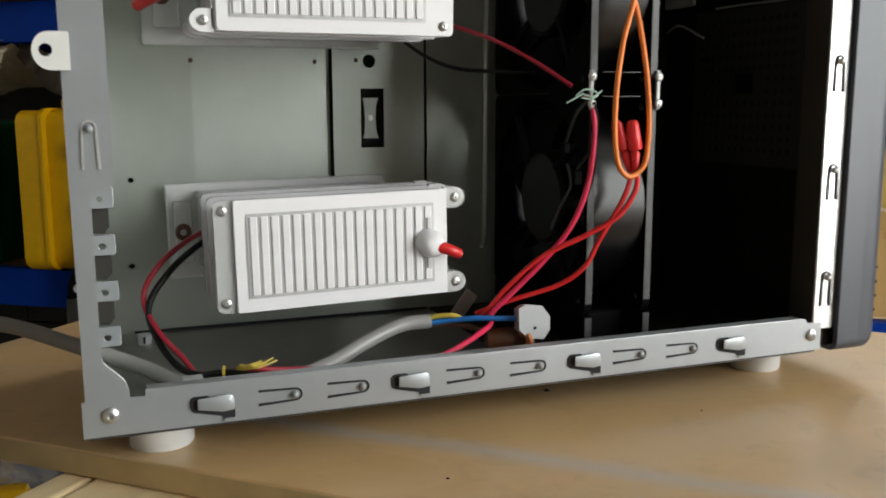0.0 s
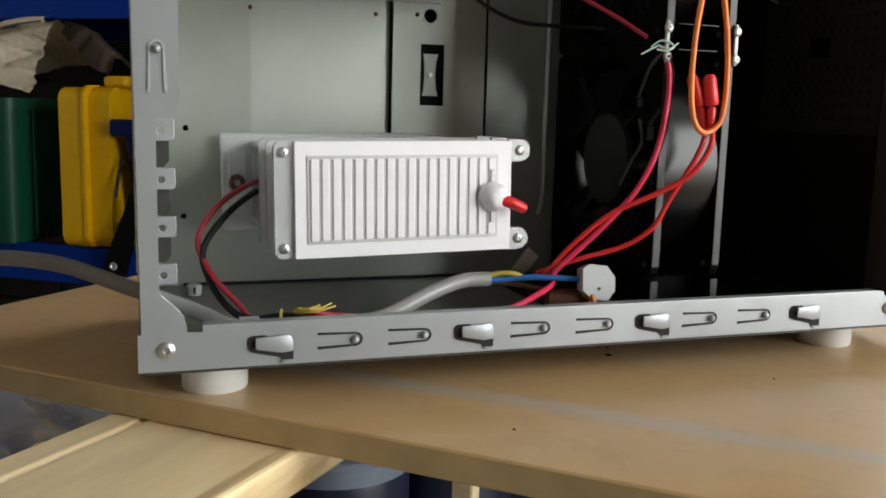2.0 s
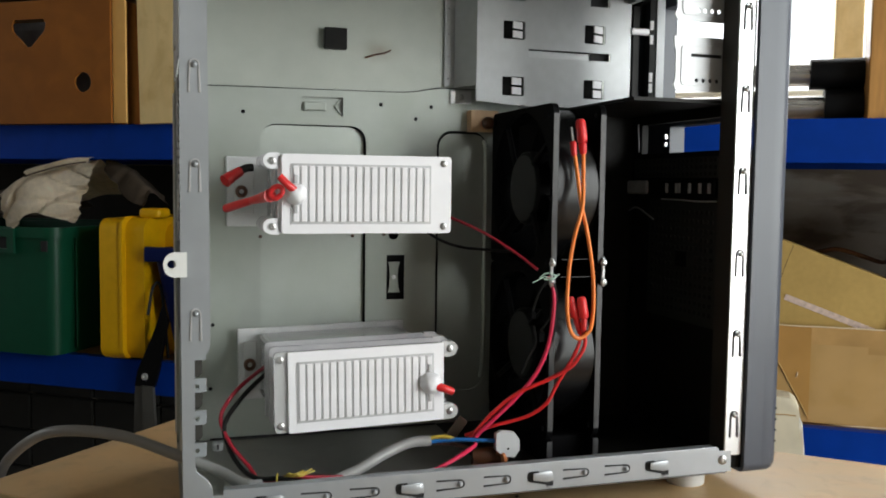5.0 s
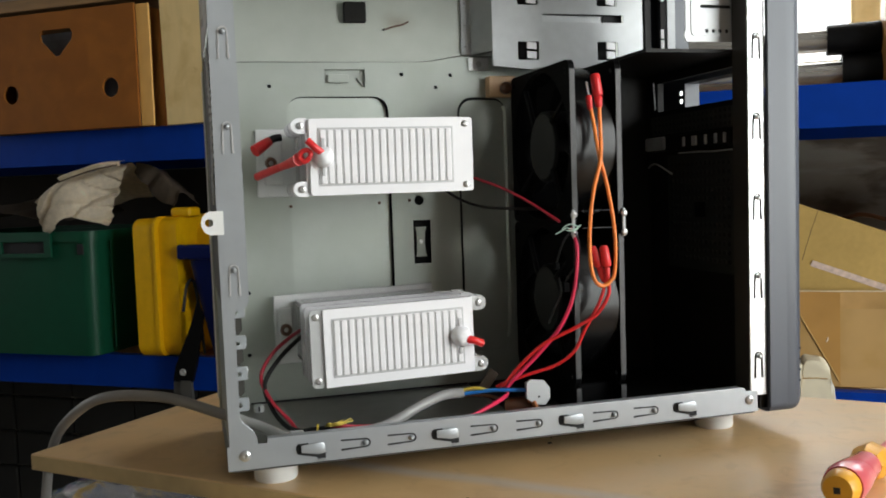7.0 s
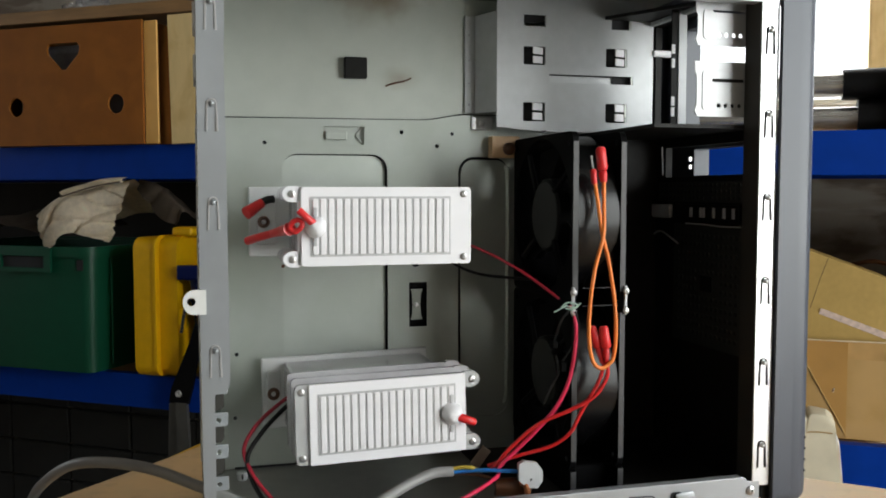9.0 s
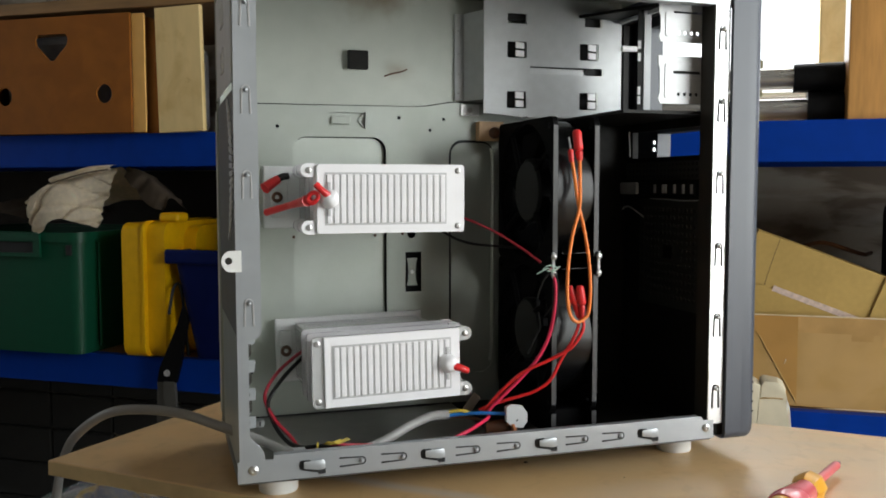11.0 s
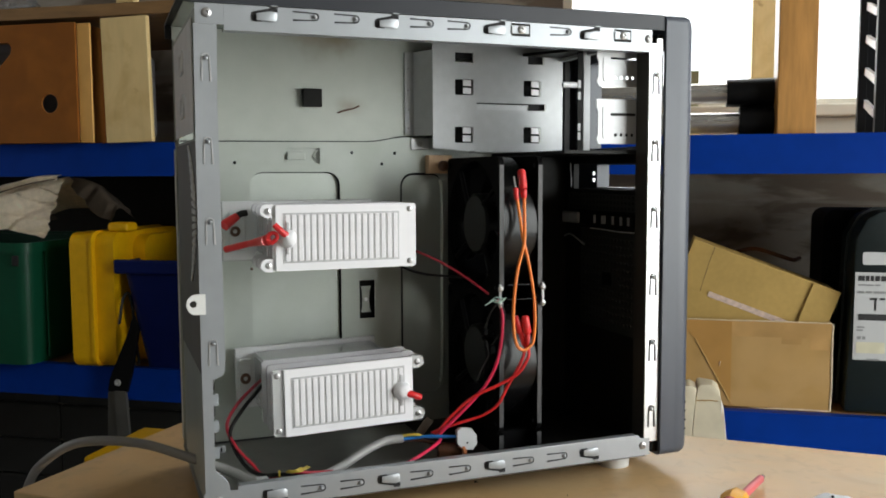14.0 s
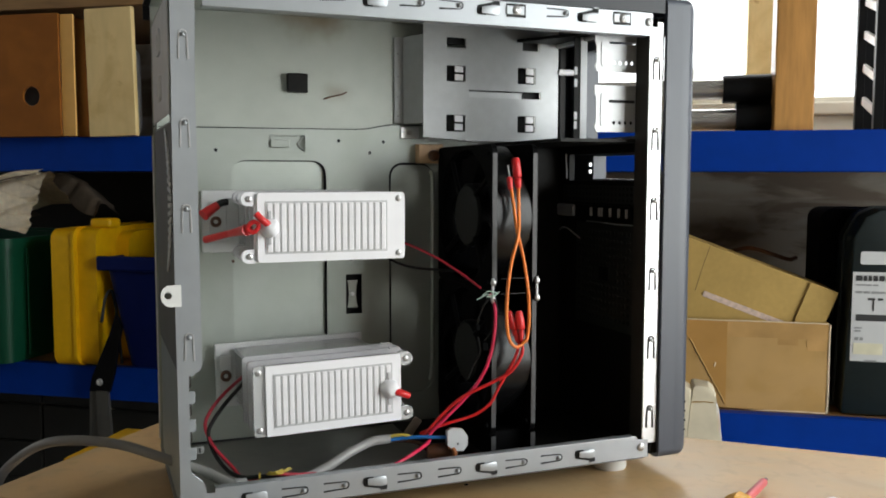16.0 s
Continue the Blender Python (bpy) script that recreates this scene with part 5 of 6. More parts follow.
sleeve("contact_sleeve", [("sleeve", [(0.0745, 0.0515, 0.2128), (0.0690, 0.0500, 0.2172), (0.0640, 0.0505, 0.2222)], 0.0027, 0.0024, RED),
                          ("crimp", [(0.0590, 0.0580, 0.2098), (0.0560, 0.0680, 0.2085), (0.0500, 0.0820, 0.2060)], 0.0044, 0.0027, RED),
                          ("ring", [(0.0660, 0.0530, 0.2108), (0.0664, 0.0528, 0.2140), (0.0638, 0.0535, 0.2158), (0.0604, 0.0550, 0.2142), (0.0590, 0.0560, 0.2105), (0.0620, 0.0545, 0.2080), (0.0660, 0.0530, 0.2108)], 0.0017, 0.0017, RED),
                          ("wire", [(0.0505, 0.0815, 0.2062), (0.0420, 0.0940, 0.2030), (0.0350, 0.1070, 0.2000)], 0.0027, 0.0030, RED)], "red terminal and sleeve at the knob end")
sleeve("contact_sleeve", [("crimp", [(0.0345, 0.1150, 0.2185), (0.0400, 0.1180, 0.2222), (0.0458, 0.1210, 0.2258)], 0.0046, 0.0034, RED),
                          ("wire", [(0.0450, 0.1210, 0.2255), (0.0495, 0.1230, 0.2278), (0.0545, 0.1240, 0.2285)], 0.0028, 0.0028, BLACKW)], "red crimp on a short black wire behind the plate")


# ---- things on the left shelves ----
ctn = thing("fruit_carton", (-0.274, 0.15, 0.322), "brown cardboard fruit carton with round vents and a handle cut-out", "cardboard box", ROOM)
heart = [(-0.313, 0.508), (-0.307, 0.517), (-0.241, 0.517), (-0.235, 0.508), (-0.237, 0.496), (-0.268, 0.466), (-0.280, 0.466), (-0.311, 0.496)]
part("front_panel", holed(rect(-0.463, -0.0925, 0.3225, 0.551), [heart, disc(-0.154, 0.398, 0.0185, 16), disc(-0.392, 0.398, 0.0185, 16)], -0.032, -0.027), CARTON, ctn)
part("side_panel", bx(-0.0920, -0.0870, -0.0205, 0.05, 0.3225, 0.550), CARTON, ctn)
part("corner_flap", bx(-0.0922, -0.0640, -0.0265, -0.0215, 0.3225, 0.549, bevel=0.001, seg=1), CARTONL, ctn, "lighter corner flap")
part("side_panel", bx(-0.463, -0.458, -0.0265, 0.33, 0.3225, 0.550), CARTON, ctn)
part("back_panel", bx(-0.4575, -0.20, 0.325, 0.33, 0.3225, 0.550), CARTON, ctn)
part("base_panel", bx(-0.4575, -0.0925, -0.0265, 0.3245, 0.3225, 0.327), CARTON, ctn)
single("grey_liner", crumple(bx(-0.45, -0.115, 0.03, 0.30, 0.334, 0.53, bevel=0.02, seg=3), 0.01, 12), mat("grey_paper_stuff", (0.28, 0.28, 0.30), 0.8, vary=0.2), "dark grey packed stuff inside the carton", "packing", ROOM)

wb = bx(-0.049, 0.049, -0.012, 0.000, 0.0, 0.237, bevel=0.001, seg=1)
wb.transform(pose(0.0075, -0.006, 0.3222, 0, -1.2, 0))
single("board_offcut", wb, PINEV, "pale pine board offcut standing on the shelf", "board", ROOM)
single("board_offcut", bx(-1.02, -0.92, 0.0, 0.024, 0.3222, 0.5612), PINEV, "pale pine board offcut standing on the shelf", "board", ROOM)
single("board_offcut", bx(-0.041, -0.004, 0.03, 0.05, 0.5852, 0.90), PINEV, "pale pine strip standing on the plank", "board", ROOM)


def bin_shell(bm, s0, s1, d0, d1, z0, z1, taper, wall):
    lo, hi = rrect(s0 + taper, s1 - taper, d0 + taper, d1 - taper, 0.02, 4), rrect(s0, s1, d0, d1, 0.025, 4)
    lo2, hi2 = rrect(s0 + taper + wall, s1 - taper - wall, d0 + taper + wall, d1 - taper - wall, 0.018, 4), rrect(s0 + wall, s1 - wall, d0 + wall, d1 - wall, 0.023, 4)
    rings = [[bm.verts.new((a, b, z)) for a, b in loop] for loop, z in ((lo, z0), (hi, z1), (hi2, z1), (lo2, z0 + wall))]
    n = len(lo)
    for p, q in zip(rings, rings[1:]):
        for i in range(n):
            bm.faces.new((p[i], p[(i + 1) % n], q[(i + 1) % n], q[i]))
    bm.faces.new(rings[0][::-1])
    bm.faces.new(rings[3])
    return bm


gb = thing("storage_bin", (-0.40, 0.15, -0.122), "dark green plastic storage bin holding crumpled cloth", "storage bin", ROOM)
part("tub", bin_shell(bmesh.new(), -0.640, -0.222, -0.034, 0.30, -0.1215, 0.120, 0.007, 0.004), GREENBIN, gb, smooth=40)
rim = bmesh.new()
lo, hi = rrect(-0.646, -0.216, -0.040, 0.306, 0.028, 4), rrect(-0.640, -0.222, -0.034, 0.300, 0.024, 4)
rings = [[rim.verts.new((a, b, z)) for a, b in lp] for lp, z in ((lo, 0.106), (lo, 0.126), (hi, 0.126), (hi, 0.106))]
for p, q in zip(rings, rings[1:] + rings[:1]):
    for i in range(len(lo)):
        rim.faces.new((p[i], p[(i + 1) % len(lo)], q[(i + 1) % len(lo)], q[i]))
part("rim", rim, GREENBIN, gb, smooth=40)
part("handle", holed(rect(-0.440, -0.306, 0.076, 0.1235), [rect(-0.428, -0.322, 0.084, 0.108)], -0.0465, -0.0415), GREENBIN, gb)
part("handle_recess", bx(-0.252, -0.238, -0.0365, -0.0325, 0.080, 0.101, bevel=0.001, seg=1), SLIT, gb)
part("handle_recess", bx(-0.429, -0.321, -0.0400, -0.0340, 0.083, 0.1055), SLIT, gb)
part("rib", bx(-0.2205, -0.2170, 0.020, 0.026, -0.110, 0.104, bevel=0.0015), GREENBIN, gb)


def drape(s0, s1, d0, d1, height, nx, ny, rough, seed):
    """A crumpled sheet: height(u, v) with noise on it, given a thickness."""
    bm = bmesh.new()
    g = []
    for i in range(nx):
        row = []
        for j in range(ny):
            u, v = i / (nx - 1), j / (ny - 1)
            s, d = s0 + (s1 - s0) * u, d0 + (d1 - d0) * v
            z = height(u, v)
            w = noise.noise_vector(Vector((s * 14, d * 14, seed))) * rough + noise.noise_vector(Vector((s * 38, d * 38, seed + 3))) * rough * 0.45
            row.append(bm.verts.new((s + w.x, d + w.y, z + w.z)))
        g.append(row)
    for i in range(nx - 1):
        for j in range(ny - 1):
            bm.faces.new((g[i][j], g[i + 1][j], g[i + 1][j + 1], g[i][j + 1]))
    bmesh.ops.solidify(bm, geom=bm.faces[:], thickness=0.002)
    return bm


def patch(rows, nu, nv, rough, seed):
    """A crumpled cloth led by a few edge lines, folded by noise and given a thickness."""
    lines = [spline(r, nu) for r in rows]
    bm = bmesh.new()
    g = []
    for i in range(len(lines[0])):
        col = spline([ln[i] for ln in lines], nv)
        out = []
        for p in col:
            w = noise.noise_vector(p * 13 + Vector((seed, 0, 0))) * rough * 1.5
            k = (0.82 * p.z - 0.57 * p.x) * 17 + 1.1 * noise.noise(Vector((p.x * 7, p.y * 7, p.z * 7 + seed)))
            dip = max(0.0, 1 - 2.6 * abs((k % 1.0) * 2 - 1))
            fold = (0.45 * noise.noise(p * 26 + Vector((0, seed, 0))) - dip - 0.5 * max(0.0, 1 - 3.2 * abs(((k * 1.7 + p.x * 22) % 1.0) * 2 - 1))) * rough * 1.5
            out.append(bm.verts.new((p.x + w.x * 0.5, p.y + w.y - fold, p.z + w.z * 0.6)))
        g.append(out)
    for a, b in zip(g, g[1:]):
        for k in range(len(a) - 1):
            bm.faces.new((a[k], b[k], b[k + 1], a[k + 1]))
    bmesh.ops.solidify(bm, geom=bm.faces[:], thickness=0.0018)
    return bm


heap = thing("cloth", (-0.26, 0.05, 0.126), "crumpled beige cloth with a pale hem heaped over the green bin", "cloth", ROOM)
part("sheet", patch([[(-0.358, -0.020, 0.172), (-0.314, -0.045, 0.122), (-0.262, -0.042, 0.150), (-0.190, -0.020, 0.134)],
                     [(-0.366, -0.020, 0.188), (-0.315, -0.055, 0.165), (-0.250, -0.045, 0.185), (-0.180, -0.014, 0.180)],
                     [(-0.350, -0.010, 0.202), (-0.290, -0.030, 0.218), (-0.225, -0.020, 0.232), (-0.166, 0.000, 0.228)],
                     [(-0.330, 0.030, 0.205), (-0.285, 0.010, 0.229), (-0.220, 0.012, 0.244), (-0.156, 0.020, 0.256)],
                     [(-0.335, 0.140, 0.165), (-0.285, 0.150, 0.180), (-0.220, 0.150, 0.190), (-0.165, 0.150, 0.190)]], 16, 12, 0.008, 4.0), CLOTH, heap, smooth=24)
part("hem", patch([[(-0.288, -0.030, 0.222), (-0.245, -0.032, 0.233), (-0.200, -0.026, 0.244), (-0.158, -0.012, 0.250)],
                   [(-0.292, -0.034, 0.231), (-0.247, -0.036, 0.242), (-0.202, -0.030, 0.252), (-0.157, -0.016, 0.257)],
                   [(-0.290, -0.012, 0.238), (-0.246, -0.014, 0.248), (-0.202, -0.010, 0.257), (-0.156, 0.002, 0.261)]], 10, 5, 0.003, 7.0), CLOTH, heap, "pale folded hem", smooth=40)
part("stitching", tb([(-0.286, -0.036, 0.2225), (-0.245, -0.038, 0.2330), (-0.202, -0.032, 0.2440), (-0.160, -0.018, 0.2515)], 0.0016, 5), BROWNCLOTH, heap, "dark stitched seam")
single("cloth", patch([[(-0.160, 0.030, 0.236), (-0.130, 0.025, 0.212), (-0.095, 0.020, 0.180), (-0.062, 0.018, 0.168)],
                       [(-0.150, 0.030, 0.258), (-0.115, 0.028, 0.250), (-0.075, 0.020, 0.222), (-0.041, 0.018, 0.195)],
                       [(-0.155, 0.100, 0.235), (-0.120, 0.100, 0.225), (-0.080, 0.090, 0.195), (-0.050, 0.080, 0.170)]], 12, 10, 0.006, 9.0), BROWNCLOTH, "brown end of cloth hanging over the cases", "cloth", ROOM, smooth=40)
single("cloth", drape(-0.63, -0.36, 0.0, 0.25, lambda u, v: 0.120 + 0.085 * math.sin(2.2 * u + 0.5) * (0.6 + 0.4 * v), 26, 22, 0.008, 2.0), BROWNCLOTH, "folded brown tarpaulin lying in the green bin", "cloth", ROOM, smooth=70)

yc = thing("tool_case", (-0.11, 0.13, -0.122), "yellow plastic tool case standing upright beside the bin", "tool case", ROOM)
body = holed(rrect(-0.02, 0.24, -0.1215, 0.146, 0.022, 5), [], -0.132, -0.084, "yz")
bmesh.ops.remove_doubles(body, verts=body.verts[:], dist=1e-5)
part("shell", body, YELLOWP, yc, smooth=50)
part("shell", prism(bmesh.new(), rrect(-0.012, 0.236, -0.1215, 0.148, 0.026, 5), -0.0835, -0.040, "yz"), YELLOWP, yc, smooth=50)
part("seam", prism(bmesh.new(), rrect(-0.023, 0.244, -0.1205, 0.150, 0.022, 5), -0.0870, -0.0805, "yz"), YELLOWP, yc)
part("shell", prism(bmesh.new(), rrect(0.055, 0.20, -0.1215, 0.138, 0.030, 5), -0.0395, -0.012, "yz"), YELLOWP, yc, smooth=50)
part("grip", bx(-0.068, -0.022, 0.01, 0.05, 0.147, 0.166, bevel=0.007, seg=3), YELLOWP, yc)

bb = thing("plastic_tub", (0.04, 0.10, -0.122), "dark blue tapered plastic tub on the shelf", "tub", ROOM)
part("tub", bin_shell(bmesh.new(), -0.026, 0.160, -0.020, 0.20, -0.1215, 0.092, 0.032, 0.003), NAVY, bb, smooth=40)
part("rim", bx(-0.032, 0.166, -0.027, -0.0130, 0.068, 0.096, bevel=0.005, seg=3), NAVY, bb)
ld = thing("pruning_shears", (-0.03, -0.02, -0.26), "black and grey shears hanging at the shelf edge", "shears", ROOM)
part("blade", prism(bmesh.new(), [(-0.048, -0.163), (-0.006, -0.163), (0.005, -0.127), (0.024, -0.038), (0.013, -0.010), (-0.001, -0.050), (-0.042, -0.135)], -0.034, -0.027), BLACK, ld, "black jaws")
part("pivot", lt([(0, 0.007), (0.003, 0.006), (0.003, 0.003), (0.0015, 0.002), (0.0015, 0)], (-0.025, -0.034, -0.1445), (0, -1, 0), 14), BRIGHT, ld, "bright pivot bolt")
part("handle", prism(bmesh.new(), [(-0.032, -0.161), (-0.008, -0.161), (-0.0002, -0.300), (0.004, -0.420), (-0.024, -0.420), (-0.029, -0.300)], -0.036, -0.0285), TOOLGREY, ld, "dull grey handle")
part("handle", prism(bmesh.new(), [(-0.052, -0.166), (-0.036, -0.162), (-0.036, -0.262), (-0.040, -0.420), (-0.060, -0.420), (-0.056, -0.262)], -0.0275, -0.021), TOOLGREY, ld, "dull grey handle")
part("hook", tb([(-0.020, -0.030, -0.03), (-0.018, -0.016, 0.02), (-0.012, 0.0, 0.015), (-0.010, 0.018, -0.118)], 0.003, 6), BLACK, ld)

yb = thing("yellow_crate", (0.15, -0.21, ZF), "yellow plastic crate standing low under the shelves", "crate", ROOM)
part("tub", bin_shell(bmesh.new(), 0.075, 0.25, -0.275, -0.105, ZF, -0.225, 0.01, 0.004), YELLOWP, yb)
part("lid", bx(0.070, 0.255, -0.280, -0.100, -0.2245, -0.208, bevel=0.004), YELLOWP, yb, "yellow crate lid")


# ---- things on the right shelves ----
bxa = thing("cardboard_box", (1.13, 0.13, -0.142), "plain brown cardboard box with open top", "cardboard box", ROOM)
part("front_panel", bx(0.985, 1.2820, 0.030, 0.034, -0.1415, 0.0075, bevel=0.0012, seg=1), KRAFT, bxa)
part("side_panel", bx(1.2780, 1.2820, 0.0345, 0.230, -0.1415, 0.0070), KRAFT, bxa)
part("side_panel", bx(0.985, 0.989, 0.0345, 0.230, -0.1415, 0.0070), KRAFT, bxa)
part("back_panel", bx(0.985, 1.2820, 0.2305, 0.2345, -0.1415, 0.0070), KRAFT, bxa)
part("base_panel", bx(0.9895, 1.2775, 0.0345, 0.230, -0.1415, -0.137), KRAFT, bxa)
part("tape_strip", prism(bmesh.new(), [(0.986, 0.0065), (1.1215, 0.0065), (1.1215, -0.1400), (1.1190, -0.1300), (1.0960, -0.0880), (1.0620, -0.0260), (1.0450, -0.0100), (0.986, -0.0080)], 0.0293, 0.02985), TAPE, bxa, "glossy brown tape")
part("torn_edge", crumple(tb([(1.1195, 0.0292, -0.1310), (1.1080, 0.0291, -0.109), (1.0960, 0.0292, -0.088), (1.0790, 0.0291, -0.057), (1.0620, 0.0292, -0.026)], 0.0009, 5), 0.0004, 150), KRAFTY, bxa)
part("worn_edge", crumple(tb([(1.2816, 0.0300, -0.1405), (1.2822, 0.0300, -0.100), (1.2816, 0.0302, -0.050), (1.2820, 0.0300, 0.0070)], 0.0016, 6), 0.0008, 90), SCUFF, bxa, "pale worn corner")
part("worn_edge", crumple(tb([(0.986, 0.0318, 0.0078), (1.080, 0.0320, 0.0073), (1.180, 0.0318, 0.0079), (1.281, 0.0320, 0.0075)], 0.0013, 6), 0.0008, 90), SCUFF, bxa, "pale worn top edge")
part("tape_strip", bx(1.1218, 1.2812, 0.0295, 0.02990, -0.0190, 0.0065), CLEARTAPE, bxa, "clear glossy tape along the top edge")
for a, b, z0, z1 in ((1.2020, 1.2340, -0.030, -0.0193), (1.2470, 1.2760, -0.038, -0.0193)):
    part("tape_end", bx(a, b, 0.0296, 0.02990, z0, z1), CLEARTAPE, bxa)
part("scratch", crumple(tb([(1.1020, 0.0290, -0.071), (1.1032, 0.0289, -0.068), (1.1036, 0.0290, -0.064)], 0.0009, 5), 0.0004, 300), SCUFF, bxa)
part("bent_corner", crumple(prism(bmesh.new(), [(1.150, -0.1425), (1.280, -0.1425), (1.280, -0.1402), (1.240, -0.1396), (1.190, -0.1404)], 0.0290, 0.0299), 0.0005, 60), SCUFF, bxa, "frayed bottom edge")

bxb = thing("cardboard_box", (1.16, 0.12, 0.0), "yellowish cardboard box lying tilted in the open box", "cardboard box", ROOM)
tilt = Matrix.Translation((1.1680, 0.10, 0.0785)) @ pose(0, 0, 0, 0, 20.2, 0)


def tilted(bm):
    bm.transform(tilt)
    return bm


part("front_panel", tilted(bx(-0.124, 0.125, -0.045, -0.042, -0.112, 0.0245, bevel=0.001, seg=1)), KRAFTY, bxb)
part("back_panel", tilted(bx(-0.124, 0.125, 0.060, 0.063, -0.112, 0.0240)), KRAFTY, bxb)
part("top_panel", tilted(bx(-0.124, 0.125, -0.0415, 0.0595, 0.0205, 0.0240)), KRAFTY, bxb)
part("end_panel", tilted(bx(0.1215, 0.125, -0.0415, 0.0595, -0.112, 0.0200)), KRAFTY, bxb)
part("end_panel", tilted(bx(-0.124, -0.1205, -0.0415, 0.0595, -0.112, 0.0200)), KRAFTY, bxb)
part("base_panel", tilted(bx(-0.120, 0.121, -0.0415, 0.0595, -0.112, -0.1085)), KRAFTY, bxb)
part("flap", tilted(bx(0.082, 0.129, -0.0490, -0.0460, -0.110, 0.0250, bevel=0.0008, seg=1)), KRAFTY, bxb, "folded end flap")
part("flap", tilted(prism(bmesh.new(), [(-0.126, -0.0560), (-0.0850, -0.0575), (-0.0885, -0.0100), (-0.0895, 0.0243), (-0.126, 0.0243)], -0.0466, -0.0452)), KRAFTY, bxb, "folded end flap")
# thin black strip painting the shade line along the flap's edge
part("flap_shade", tilted(prism(bmesh.new(), [(-0.0850, -0.0575), (-0.0840, -0.0575), (-0.0876, -0.0100), (-0.0887, 0.0240), (-0.0895, 0.0243), (-0.0885, -0.0100)], -0.0456, -0.0451)), SLIT, bxb)
part("lower_flap", tilted(prism(bmesh.new(), [(-0.126, -0.110), (0.081, -0.110), (0.081, -0.0585), (-0.0800, -0.0585), (-0.0950, -0.0600), (-0.126, -0.0580)], -0.0464, -0.0452)), KRAFTY, bxb, "folded lower flap")
part("tape_strip", tilted(bx(-0.070, 0.068, -0.0470, -0.0462, -0.0615, -0.0520)), mat("printed_tape", (0.55, 0.42, 0.36), 0.4, vary=0.25, scale=120, big=0.1), bxb, "pale printed tape")
single("wire_bundle", tb([(1.14, 0.19, 0.112), (1.17, 0.17, 0.119), (1.21, 0.165, 0.108), (1.235, 0.17, 0.100), (1.25, 0.19, 0.102)], 0.004, 6), BROWNC, "dark bundle of wire behind the boxes", "wire bundle", ROOM)

gc = thing("machine_case", (1.46, 0.10, -0.142), "dark green plastic machine case with a white label", "tool case", ROOM)
shell = prism(bmesh.new(), [(1.303, -0.1415), (1.62, -0.1415), (1.62, 0.196), (1.352, 0.196), (1.330, 0.184), (1.313, 0.150)], 0.032, 0.150)
bmesh.ops.bevel(shell, geom=shell.edges[:], offset=0.006, segments=2, profile=0.5, affect='EDGES')
part("shell", shell, DARKGREEN, gc, smooth=40)
part("seam", prism(bmesh.new(), [(1.299, -0.140), (1.624, -0.140), (1.624, 0.200), (1.350, 0.200), (1.327, 0.187), (1.309, 0.152)], 0.088, 0.094), DARKGREEN, gc)
lab = part("label_sheet", bx(1.3140, 1.4025, 0.0306, 0.0317, -0.0515, 0.0945), PAPER, gc, "white printed paper label")
part("label_patch", prism(bmesh.new(), rrect(1.3245, 1.3640, 0.107, 0.128, 0.003, 2), 0.0306, 0.0317), PAPER, gc, "torn white sticker")


def bars(z, h, pieces, material=INK):
    for a, b in pieces:
        part("bar", bx(a, b, 0.0298, 0.0305, z, z + h), material, lab)


bars(0.0805, 0.0085, [(1.3185, 1.3285), (1.3300, 1.3355), (1.3375, 1.3425), (1.3445, 1.3515), (1.3535, 1.3615), (1.3635, 1.3715)])
bars(0.0725, 0.0025, [(1.3185, 1.3425), (1.3445, 1.3525)], GREYINK)
bars(0.0600, 0.0036, [(1.3185, 1.3285), (1.3305, 1.3405), (1.3425, 1.3645), (1.3685, 1.3785)], GREYINK)
bars(0.0490, 0.0036, [(1.3375, 1.3485), (1.3525, 1.3605), (1.3665, 1.3745)])
bars(0.0320, 0.0180, [(1.3450, 1.3475)])
bars(0.0150, 0.0105, [(1.3205, 1.3785)])
bars(0.0020, 0.0026, [(1.3185, 1.3305)], GREYINK)
bars(-0.0030, 0.0026, [(1.3185, 1.3285)], GREYINK)
bars(-0.0170, 0.0050, [(1.3195, 1.3255), (1.3275, 1.3325)], GREYINK)
part("bar", bx(1.3185, 1.3625, 0.0296, 0.0304, -0.040, -0.0215), mat("yellowed_sticker", (0.62, 0.58, 0.42), 0.6), lab, "yellowed sticker")
bars(-0.0520, 0.0030, [(1.3355, 1.3545)], GREYINK)

dc = thing("black_case", (1.36, 0.27, -0.142), "black plastic case standing behind the green one", "tool case", ROOM)
sh2 = prism(bmesh.new(), rrect(1.285, 1.55, -0.1415, 0.192, 0.022, 4), 0.17, 0.30)
part("shell", sh2, FANFACE, dc, smooth=40)

def foam(pts, d0, d1, label):
    fo = thing("foam_offcut", (pts[0][0], (d0 + d1) / 2, ZF), label, "foam", ROOM, group="foam offcuts")
    cr = prism(bmesh.new(), pts, d0, d1)
    bmesh.ops.bevel(cr, geom=cr.edges[:], offset=0.0022, segments=2, profile=0.5, affect='EDGES')
    bmesh.ops.triangulate(cr, faces=cr.faces[:])
    bmesh.ops.subdivide_edges(cr, edges=[e for e in cr.edges if e.calc_length() > 0.03], cuts=5)
    part("block", crumple(crumple(cr, 0.0016, 50, d1), 0.0008, 190, d1), CREAM, fo, smooth=35)
    return fo


right_foam = foam([(1.046, ZF), (1.112, ZF), (1.1065, -0.170), (1.1015, -0.120), (1.0960, -0.095), (1.0940, -0.082), (1.0850, -0.075), (1.0640, -0.0740), (1.0600, -0.078), (1.0585, -0.100), (1.0550, -0.150)], -0.110, -0.060, "cream packing foam offcut with torn white side, on the floor")
